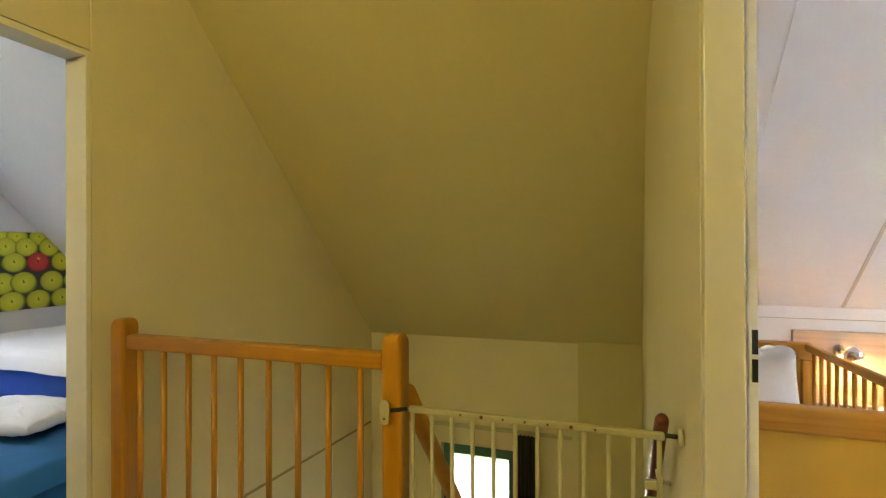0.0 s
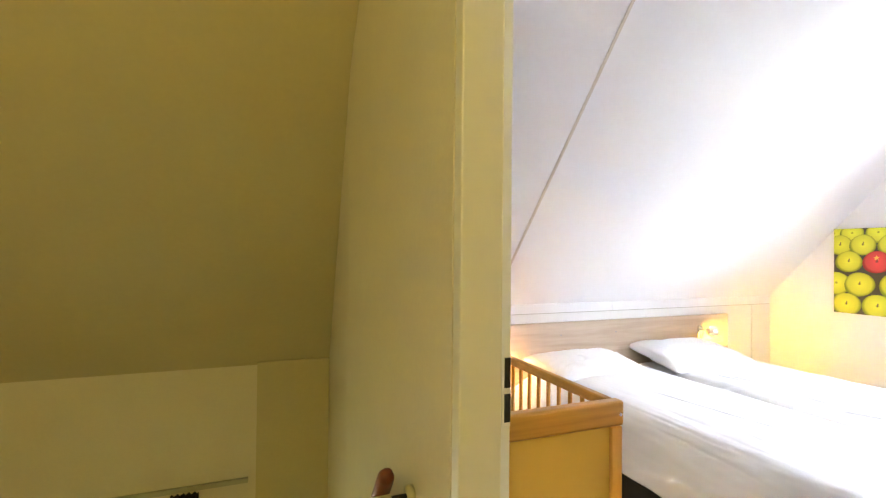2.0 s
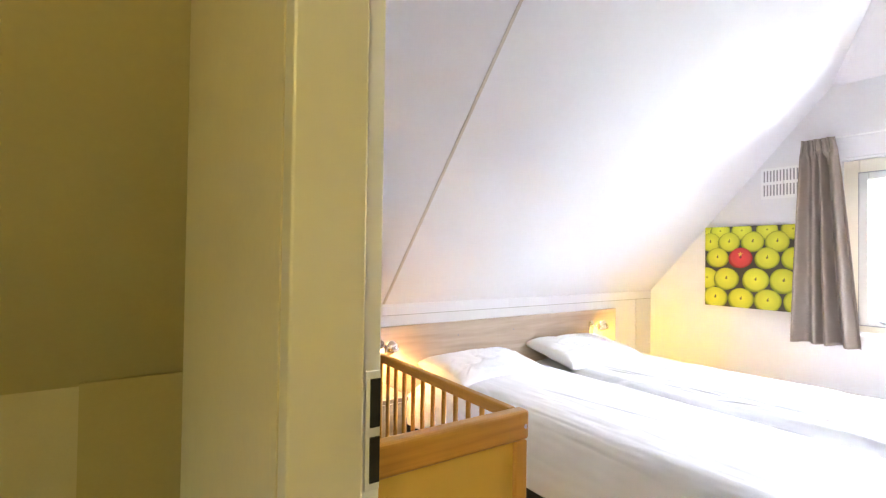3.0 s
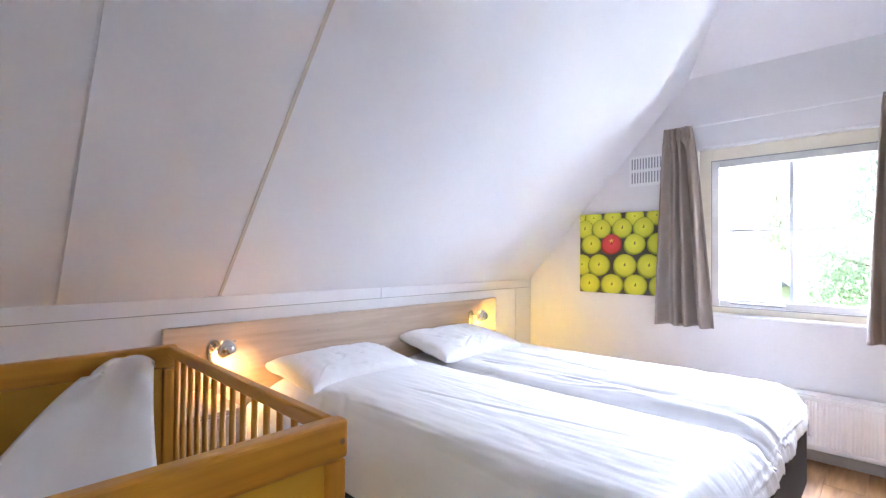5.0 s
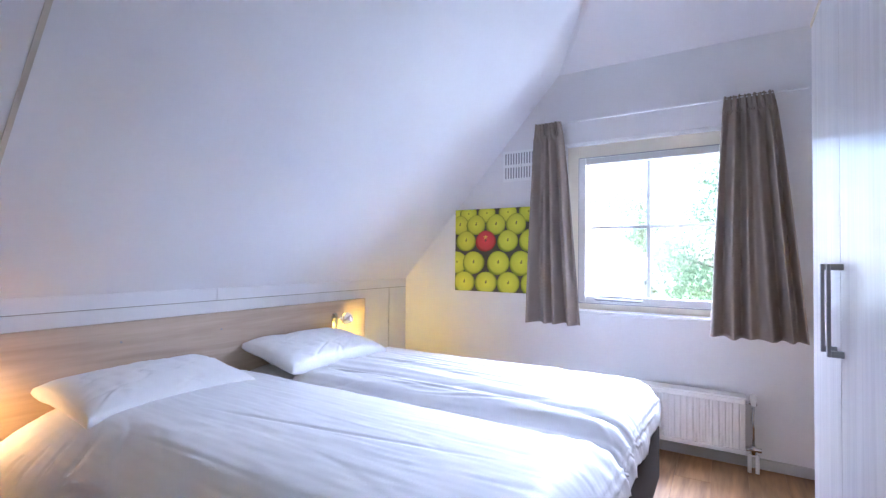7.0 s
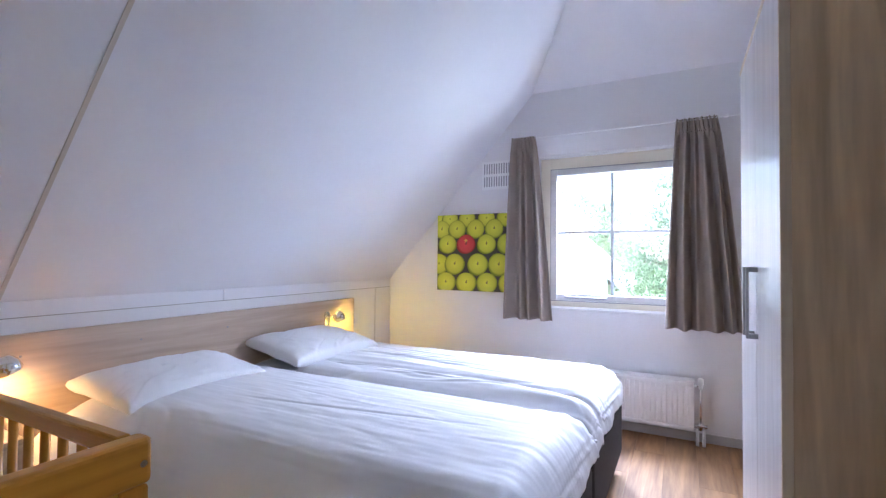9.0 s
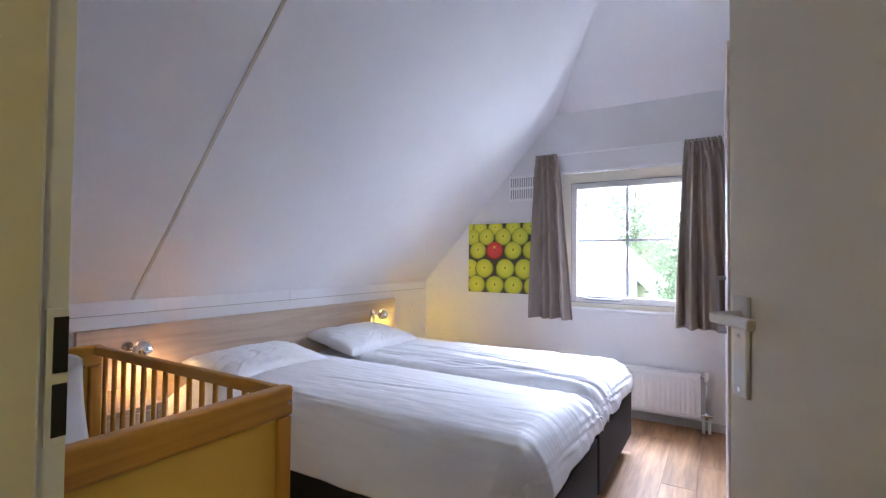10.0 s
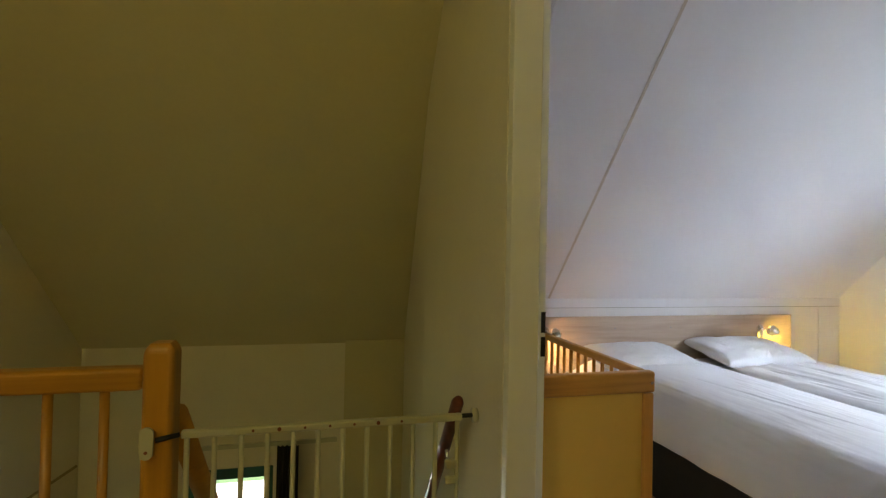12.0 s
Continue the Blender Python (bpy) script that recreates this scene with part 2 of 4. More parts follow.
M_REDAPPLE = printed_apple("printed_red_apple", (0.30, 0.01, 0.01), (0.75, 0.06, 0.06))

# ---- mesh tools ----


def thing(name, label, category, at=(0, 0, 0), turn=0, group=""):
    ob = new(name)
    ob.empty_display_size = 0.1
    ob.matrix_basis = pose(*at, 0, 0, turn)
    return tagged(ob, label, category, group)


def part(name, bm, mat, parent=None, label="", smooth=False, data=None):
    """One mesh under a thing or a part, in the thing's own coordinates."""
    if data is None:
        data = bpy.data.meshes.new(name)
        bmesh.ops.recalc_face_normals(bm, faces=bm.faces)
        bm.to_mesh(data)
        bm.free()
        data.materials.append(mat)
        if smooth:
            data.shade_smooth()
    ob = new(name, data)
    if parent is not None:
        ob.parent = parent
    if label:
        ob["label"] = label
    return ob


def block(bm, x0, x1, y0, y1, z0, z1, bevel=0.0, seg=2):
    """A box between two corners, with rounded edges where wanted."""
    made = bmesh.ops.create_cube(bm, size=1)
    vs = made["verts"]
    for v in vs:
        v.co = Vector((x0 + (v.co.x + 0.5) * (x1 - x0), y0 + (v.co.y + 0.5) * (y1 - y0), z0 + (v.co.z + 0.5) * (z1 - z0)))
    if bevel:
        es = list({e for v in vs for e in v.link_edges})
        bmesh.ops.bevel(bm, geom=es, offset=bevel, segments=seg, affect="EDGES", profile=0.5)
    return bm


def box(*a, bevel=0.0, seg=2):
    return block(bmesh.new(), *a, bevel=bevel, seg=seg)


def prism(bm, pts, a, b, axis="z"):
    """A solid from a closed outline, pushed from a to b along an axis."""
    def at(p, h):
        return {"z": (p[0], p[1], h), "y": (p[0], h, p[1]), "x": (h, p[0], p[1])}[axis]
    lo, hi = [bm.verts.new(at(p, a)) for p in pts], [bm.verts.new(at(p, b)) for p in pts]
    n = len(pts)
    bm.faces.new(lo); bm.faces.new(hi[::-1])
    for i in range(n):
        bm.faces.new((lo[i], hi[i], hi[(i + 1) % n], lo[(i + 1) % n]))
    return bm


def tube(bm, path, r, sides=12, cap=True):
    """A round bar along a list of points; r may be a list."""
    pts = [Vector(p) for p in path]
    rs = r if isinstance(r, (list, tuple)) else [r] * len(pts)
    rings = []
    for i, p in enumerate(pts):
        d = (pts[min(i + 1, len(pts) - 1)] - pts[max(i - 1, 0)]).normalized()
        side = d.cross(Vector((0, 0, 1)) if abs(d.z) < 0.9 else Vector((1, 0, 0))).normalized()
        up = side.cross(d)
        rings.append([bm.verts.new(p + rs[i] * (math.cos(q) * side + math.sin(q) * up)) for q in (2 * math.pi * k / sides for k in range(sides))])
    for a, b in zip(rings, rings[1:]):
        for k in range(sides):
            bm.faces.new((a[k], a[(k + 1) % sides], b[(k + 1) % sides], b[k]))
    if cap:
        bm.faces.new(rings[0][::-1]); bm.faces.new(rings[-1])
    return bm


def ball(bm, c, r, squash=(1, 1, 1), u=20, v=12):
    made = bmesh.ops.create_uvsphere(bm, u_segments=u, v_segments=v, radius=r)
    for w in made["verts"]:
        w.co = Vector((c[0] + w.co.x * squash[0], c[1] + w.co.y * squash[1], c[2] + w.co.z * squash[2]))
    return bm


def grid(bm, nu, nv, f):
    """A sheet of nu x nv cells; f(u, v) gives the place for u, v in 0..1."""
    vs = [[bm.verts.new(f(i / nu, j / nv)) for j in range(nv + 1)] for i in range(nu + 1)]
    for i in range(nu):
        for j in range(nv):
            bm.faces.new((vs[i][j], vs[i + 1][j], vs[i + 1][j + 1], vs[i][j + 1]))
    return bm


def structure(name, bm, mat, label, parent=None):
    ob = part(name, bm, mat, parent)
    return tagged(ob, label, kind="structure") if parent is None else ob


# ---- structure: the bedroom ----
K = 1.121                      # rise of the roof slope per metre
def slope_z(y):
    return 0.983 - K * y


WX = -3.652                    # bedroom face of the partition
FLOOR = structure("floor", box(-3.656, 0.0, -3.3, 0.0, -0.26, -0.010), M_FLOOR, "bare subfloor under the bedroom planks")
wk = part("wall_north", box(-3.66, 0.0, 0.0, 0.10, -0.26, 0.983), M_TRIM)
tagged(wk, "white painted low knee wall under the roof slope", kind="structure")
part("panel", box(-3.650, -0.232, -0.008, -0.0005, 0.0, 0.9155, bevel=0.001), M_WALL, wk, "white flush wall panel behind the headboard")
part("panel", box(-0.224, -0.003, -0.008, -0.0005, 0.0, 0.915, bevel=0.001), M_WALL, wk)
part("panel", box(-3.650, -1.691, -0.008, -0.0005, 0.9192, 0.982, bevel=0.0005), M_CEIL, wk)
part("panel", box(-1.687, -0.003, -0.008, -0.0005, 0.9192, 0.982, bevel=0.0005), M_CEIL, wk)

# Dark backing strips colour in the shade of the open gaps between panels.
part("joint", box(-3.649, -0.004, -0.0025, -0.0005, 0.9157, 0.9190), M_GAPSHADE, wk, "thin dark strip for the shade in the panel gap")
part("joint", box(-0.2318, -0.2242, -0.0025, -0.0005, 0.01, 0.9148), M_GAPSHADE, wk, "thin dark strip for the shade in the panel gap")

bm = bmesh.new()
yt = -2.25
prism(bm, [(0.0, slope_z(0)), (yt, slope_z(yt)), (yt, slope_z(yt) + 0.15), (0.0, slope_z(0) + 0.22)], -3.80, 0.0, "x")
prism(bm, [(yt, slope_z(yt)), (-3.4, slope_z(yt)), (-3.4, slope_z(yt) + 0.15), (yt, slope_z(yt) + 0.15)], -3.80, 0.0, "x")
structure("ceiling_slope", bm, M_CEIL, "white board ceiling that follows the steep roof")
bm = bmesh.new()
hz = lambda x: 2.440 - 0.87 * x
prism(bm, [(0.0, hz(0)), (-1.24, hz(-1.24)), (-1.24, hz(-1.24) + 0.1), (0.0, hz(0) + 0.1)], -3.3, -1.20, "y")
structure("ceiling_hip", bm, M_CEIL, "white sloped board ceiling above the window wall")


def lath(x, w, proud, mat, label):
    b = bmesh.new()
    y0, y1 = -0.004, yt
    n = Vector((0, -K, -1)).normalized()
    pts = []
    for y in (y0, y1):
        p = Vector((0, y, slope_z(y)))
        for s in (0.0, proud):
            q = p + n * s
            pts.append((q.y, q.z))
    prism(b, [pts[0], pts[1], pts[3], pts[2]], x - w / 2, x + w / 2, "x")
    structure("trim", b, mat, label)


lath(-2.662, 0.015, 0.003, M_GROOVE, "narrow grey-beige joint lath on the sloped ceiling")
lath(-3.225, 0.075, 0.006, M_CEIL, "wide white painted batten on the sloped ceiling")
lath(-3.268, 0.005, 0.002, M_CEIL, "thin joint beside the ceiling batten")

# bead that covers the valley between the two slopes
for off, w in ((0.0, 0.004), (0.030, 0.003)):
    b = bmesh.new()
    pts = []
    for x in (-0.004, -1.20):
        z = hz(x)
        pts.append((x, (0.983 - z) / K - 0.003 - off, z - 0.003))
    tube(b, pts, w, 8)
    structure("trim", b, M_CEIL, "thin white bead along the valley of the ceiling")

# window wall with the opening
WY0, WY1, WZ0, WZ1 = -2.41, -1.335, 0.800, 1.950
bm = bmesh.new()
T = 0.28
prism(bm, [(0.1, -0.26), (0.1, slope_z(0)), (0.0, slope_z(0)), (WY1, slope_z(WY1)), (WY1, -0.26)], 0.0, T, "x")
block(bm, 0, T, WY0, WY1, -0.26, WZ0)
block(bm, 0, T, WY0, WY1, WZ1, 2.6)
block(bm, 0, T, -3.3, WY0, -0.26, 2.6)
structure("wall_east", bm, M_WALL, "white plastered gable wall with the window opening")
structure("wall_south", box(-3.75, 0.0, -3.3, -3.2, -0.26, 3.6), M_WALL, "white plastered bedroom wall behind the wardrobe")
structure("baseboard", box(-0.012, -0.0005, -3.2, -0.01, 0.0, 0.055, bevel=0.002), M_SKIRT, "grey painted skirting along the gable wall")

# partition between landing and bedroom, with the doorway
def lean(y):
    return -3.755 if y < -1.0 else -3.755 + (y + 1.0) / 1.17 * 0.095


bm = bmesh.new()
prism(bm, [(lean(0.17), 0.17), (lean(-1), -1.0), (lean(-2), -1.975), (WX, -1.975), (WX, -1.0), (WX + 0.03, 0.17)], -2.7, 3.4, "z")
prism(bm, [(-3.755, -2.865), (-3.755, -4.9), (WX, -4.9), (WX, -2.865)], -0.26, 3.4, "z")
prism(bm, [(-3.755, -2.003), (-3.755, -2.865), (WX, -2.865), (WX, -2.003)], 2.02, 3.4, "z")
structure("wall_partition", bm, M_HALL, "cream stuccoed partition wall beside the stairwell")
structure("wall_partition_face", box(WX + 0.0005, WX + 0.008, -3.2, -2.90, 0, 3.4), M_WALL, "white bedroom face of the partition")
structure("wall_partition_face", box(WX + 0.0005, WX + 0.008, -1.95, -0.01, 0, 3.4), M_WALL, "white bedroom face of the partition")

fr = thing("door_frame", "cream painted rebated door frame of the bedroom doorway", "door frame", (-3.70, -2.0, 0))
fr["kind"] = "structure"
part("jamb", box(-0.054, 0.021, -0.006, 0.0245, 0, 2.01, bevel=0.003), M_CREAM, fr)
part("rebate", box(0.0212, 0.0475, 0.014, 0.0245, 0, 2.01, bevel=0.001), M_TRIM, fr)
part("jamb", box(-0.054, 0.047, -0.864, -0.842, 0, 2.01, bevel=0.003), M_CREAM, fr)
part("head", box(-0.054, 0.047, -0.842, -0.0065, 1.99, 2.015, bevel=0.003), M_CREAM, fr)
sp = part("strike_plate", box(0.0300, 0.0468, 0.0115, 0.0138, 1.028, 1.151, bevel=0.0008), M_TRIM, fr, "white strike plate")
part("latch_slot", box(0.0350, 0.0458, 0.0095, 0.0114, 1.093, 1.143), M_BLACK, sp, "dark latch slot")
part("bolt_slot", box(0.0350, 0.0458, 0.0095, 0.0114, 1.036, 1.083), M_BLACK, sp, "dark bolt slot")

# ---- structure: landing, stairwell and far room ----
structure("floor_landing", box(-5.78, -3.6575, -4.9, -1.80, -0.26, 0.0), M_FLOOR, "brown vinyl floor of the landing")
bm = bmesh.new()
zs = lambda y: 0.862 - K * y
prism(bm, [(0.17, zs(0.17)), (-1.95, zs(-1.95)), (-1.95, zs(-1.95) + 0.2), (0.17, zs(0.17) + 0.2)], -5.9, -3.56, "x")
prism(bm, [(-1.95, zs(-1.95)), (-5.0, zs(-1.95)), (-5.0, zs(-1.95) + 0.2), (-1.95, zs(-1.95) + 0.2)], -5.9, -3.655, "x")
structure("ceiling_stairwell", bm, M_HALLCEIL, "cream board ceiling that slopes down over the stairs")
bm = bmesh.new()
block(bm, -5.9, -5.035, 0.17, 0.40, -2.7, 0.68)
block(bm, -4.50, -3.5, 0.17, 0.40, -2.7, 0.68)
block(bm, -5.035, -4.50, 0.17, 0.40, -0.11, 0.68)
block(bm, -5.035, -4.50, 0.17, 0.40, -2.7, -1.6)
structure("wall_stair_north", bm, M_HALL, "cream outer wall at the foot of the stairs")
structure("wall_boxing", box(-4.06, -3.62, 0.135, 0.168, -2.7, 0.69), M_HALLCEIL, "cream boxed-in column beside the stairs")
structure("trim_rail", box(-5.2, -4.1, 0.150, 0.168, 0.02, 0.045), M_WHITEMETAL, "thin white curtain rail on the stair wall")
bm = bmesh.new()
prism(bm, [(-5.60, 0.17), (-5.765, -1.825), (-5.87, -1.825), (-5.70, 0.17)], -2.7, 3.4, "z")
prism(bm, [(-5.77, -2.80), (-5.77, -4.9), (-5.87, -4.9), (-5.87, -2.80)], -0.26, 3.4, "z")
prism(bm, [(-5.77, -1.825), (-5.77, -2.80), (-5.87, -2.80), (-5.87, -1.825)], 2.065, 3.4, "z")
structure("wall_west", bm, M_HALL, "cream stuccoed wall on the far side of the stairwell")
bm = tube(bmesh.new(), [(-5.603, 0.15, -0.016), (-5.658, -0.50, 0.004), (-5.763, -1.78, 0.051)], 0.009, 8)
structure("trim_edge", bm, M_EDGE, "thin joint line in the wall at floor level")
structure("wall_landing_south", box(-5.87, -3.655, -5.0, -4.9, -0.26, 3.4), M_HALL, "cream landing wall")
structure("floor_lower", box(-6.0, -3.5, -2.2, 0.4, -2.8, -2.7), M_FLOOR, "brown floor at the foot of the stairs")
structure("wall_lower_south", box(-5.87, -3.5, -2.2, -2.1, -2.7, -0.26), M_HALL, "cream wall under the landing")
fr2 = thing("door_frame", "cream painted door frame of the far room", "door frame", (-5.82, -2.0, 0))
fr2["kind"] = "structure"
part("jamb", box(-0.055, 0.054, 0.155, 0.174, 0, 2.06, bevel=0.003), M_CREAM, fr2)
part("jamb", box(-0.055, 0.056, -0.798, -0.778, 0, 2.06, bevel=0.003), M_CREAM, fr2)
part("head", box(-0.055, 0.056, -0.778, 0.1545, 2.035, 2.060, bevel=0.003), M_CREAM, fr2)

structure("floor_far_room", box(-8.6, -5.78, -3.4, 0.2, -0.26, 0.0), M_FLOOR, "brown vinyl floor of the far room")
# The window opening is assumed, cut out of view to light the far room.
bm = bmesh.new()
block(bm, -8.6, -8.35, -1.335, 0.2, 0, 3.4)
block(bm, -8.6, -8.35, -3.4, -2.41, 0, 3.4)
block(bm, -8.6, -8.35, -2.41, -1.335, 0, 0.80)
block(bm, -8.6, -8.35, -2.41, -1.335, 1.95, 3.4)
structure("wall_far_gable", bm, M_WALL, "white gable wall of the far room")
structure("wall_far_knee", box(-8.35, -5.87, 0.0, 0.1, 0, 0.98), M_WALL, "white knee wall of the far room")
structure("wall_far_south", box(-8.35, -5.87, -3.4, -3.3, 0, 3.4), M_WALL, "white wall of the far room")
structure("wall_far_face", box(-5.885, -5.8705, -1.82, 0.0, 0, 3.4), M_WALL, "white inner face of the far room wall")
bm = bmesh.new()
prism(bm, [(0.0, slope_z(0)), (yt, slope_z(yt)), (yt, slope_z(yt) + 0.15), (0.0, slope_z(0) + 0.22)], -8.6, -5.87, "x")
prism(bm, [(yt, slope_z(yt)), (-3.4, slope_z(yt)), (-3.4, slope_z(yt) + 0.15), (yt, slope_z(yt) + 0.15)], -8.6, -5.87, "x")
structure("ceiling_far_room", bm, M_CEIL, "white sloped ceiling of the far room")

# ---- the window and the outdoors ----
win = thing("window_1", "cream framed top-hung window with four panes above the radiator", "window", (0.0, -1.872, 0.80))
win["kind"] = "structure"
W2, H2 = 0.5345, 1.15


def ring(b, x0, x1, half, z0, z1, w, bevel=0.004):
    block(b, x0, x1, -half, -half + w, z0, z1, bevel)
    block(b, x0, x1, half - w, half, z0, z1, bevel)
    block(b, x0 + 0.001, x1 - 0.001, -half + w, half - w, z0, z0 + w, bevel)
    block(b, x0 + 0.001, x1 - 0.001, -half + w, half - w, z1 - w, z1, bevel)
    return b


b = bmesh.new()
for y0, y1, z0, z1 in ((-0.5315, -0.438, 0.003, 1.147), (0.438, 0.5315, 0.003, 1.147), (-0.438, 0.438, 0.0035, 0.064), (-0.438, 0.438, 1.046, 1.1465)):
    block(b, 0.045 if z1 > 1.1466 else 0.046, 0.115, y0, y1, z0, z1, 0.004)
part("window_frame", b, M_WFRAME, win)
# Whiter enamel on the reveal stands in for the daylight that brightens it.
part("reveal", ring(bmesh.new(), 0.002, 0.044, W2 - 0.001, 0.001, H2 - 0.001, 0.018, 0.002), M_RAD, win)
part("rubber_seal", ring(bmesh.new(), 0.0435, 0.0445, 0.444, 0.058, 1.052, 0.006, 0), M_GREY, win, "dark rubber seal")
sash = part("sash", ring(bmesh.new(), 0.026, 0.080, 0.437, 0.066, 1.044, 0.047, 0.006), M_SASH, win)
b = bmesh.new()
block(b, 0.050, 0.066, -0.011, 0.011, 0.114, 0.996, 0.002)
block(b, 0.051, 0.065, -0.389, 0.389, 0.560, 0.580, 0.002)
part("glazing_bar", b, M_BAR, sash)
for sy in (-1, 1):
    for z0, z1 in ((0.114, 0.5595), (0.5805, 0.996)):
        ob = part("pane", box(0.055, 0.059, min(sy * 0.0115, sy * 0.389), max(sy * 0.0115, sy * 0.389), z0, z1), M_GLASS, sash)
        ob.visible_shadow = False
part("sill", box(-0.025, 0.030, -0.56, 0.55, -0.004, 0.014, bevel=0.004), M_TRIM, win, "white window sill board")
b = bmesh.new()
tube(b, [(0.012, 0.33, 0.098), (-0.004, 0.31, 0.092), (-0.006, 0.05, 0.090), (0.008, 0.03, 0.096)], 0.008, 8)
tube(b, [(0.012, 0.30, 0.112), (0.010, 0.10, 0.112)], 0.004, 8)
part("stay", b, M_GREY, win, "chrome window stay", True)

# Unseen copy, assumed by symmetry, set in the far room's light opening.
copy_thing(win, pose(-8.35, -1.872, 0.80, 0, 0, 180))

structure("ground", grid(bmesh.new(), 20, 20, lambda u, v: ((u - 0.5) * 900, (v - 0.5) * 900, -2.95)), M_GRASS, "green lawn around the house")
structure("pavement", box(-8.0, 0.2, 0.45, 6.0, -3.0, -2.90), M_PAVE, "pale paved terrace at the foot of the house")
structure("wall_outer", box(0.281, 0.36, -6.0, 3.0, -2.9, 0.75), M_BRICK, "pale outer wall under the window")


def house():
    h = thing("house", "pale neighbouring house with a steep light roof among trees", "house", (15.0, 4.4, -2.94))
    b = bmesh.new()
    prism(b, [(-4.2, 0), (4.2, 0), (4.2, 3.2), (-4.2, 3.2)], 0, 7, "x")
    part("wall", b, M_BRICK, h)
    b = bmesh.new()
    prism(b, [(-4.7, 2.98), (0, 7.4), (4.7, 2.98), (4.7, 3.1), (0, 7.54), (-4.7, 3.1)], -0.03, 7.4, "x")
    part("roof", b, M_ROOF, h)
    b = bmesh.new()
    prism(b, [(-4.2, 3.201), (4.2, 3.201), (4.2, 3.44), (0, 7.39), (-4.2, 3.44)], 0.02, 0.12, "x")
    part("gable", b, M_BRICK, h)


house()


def tree(at, height, spread, seed, leaves):
    rng = random.Random(seed)
    t = thing("tree", "broadleaf tree in full summer leaf outside", "tree", at)
    b = bmesh.new()
    tube(b, [(0, 0, 0), (0.05, 0.04, height * 0.3), (-0.03, 0.08, height * 0.6), (0.02, 0, height * 0.9)], [0.22, 0.16, 0.10, 0.03], 9)
    tips = []
    for k in range(14):
        a, z = rng.uniform(0, 6.28), height * rng.uniform(0.25, 0.8)
        r = spread * rng.uniform(0.5, 0.95) * (1.15 - z / height * 0.6)
        e = Vector((math.cos(a) * r, math.sin(a) * r, z + rng.uniform(0.5, 1.2)))
        tube(b, [(0, 0, z), e * 0.5 + Vector((0, 0, z * 0.5 + 0.1)), e], [0.06, 0.04, 0.012], 6)
        tips.append(e)
        tips.append(e * 0.6 + Vector((0, 0, z * 0.4)))
    part("trunk", b, M_BARK, t)
    vs, fs = [], []
    for _ in range(leaves):
        c = rng.choice(tips)
        d = Vector((rng.gauss(0, 0.5), rng.gauss(0, 0.5), rng.gauss(0, 0.38)))
        p = c + d
        q = Euler((rng.uniform(0, 6.28), rng.uniform(0, 6.28), rng.uniform(0, 6.28))).to_matrix()
        s = rng.uniform(0.06, 0.11)
        i = len(vs)
        for o in ((-s, 0, 0), (0, -s * 0.5, 0.01), (s, 0, 0), (0, s * 0.5, 0.01)):
            vs.append(p + q @ Vector(o))
        fs.append((i, i + 1, i + 2, i + 3))
    me = bpy.data.meshes.new("crown")
    me.from_pydata(vs, [], fs)
    me.materials.append(M_LEAF)
    part("crown", None, None, t, data=me)["kind"] = "stuff"


tree((17.0, -2.9, -2.95), 9.0, 2.3, 3, 11000)
tree((23.0, 1.4, -2.95), 9.0, 2.5, 9, 9000)
tree((30.0, 6.4, -2.95), 11.0, 2.6, 5, 6000)
tree((13.0, -4.6, -2.95), 5.4, 1.6, 7, 6000)

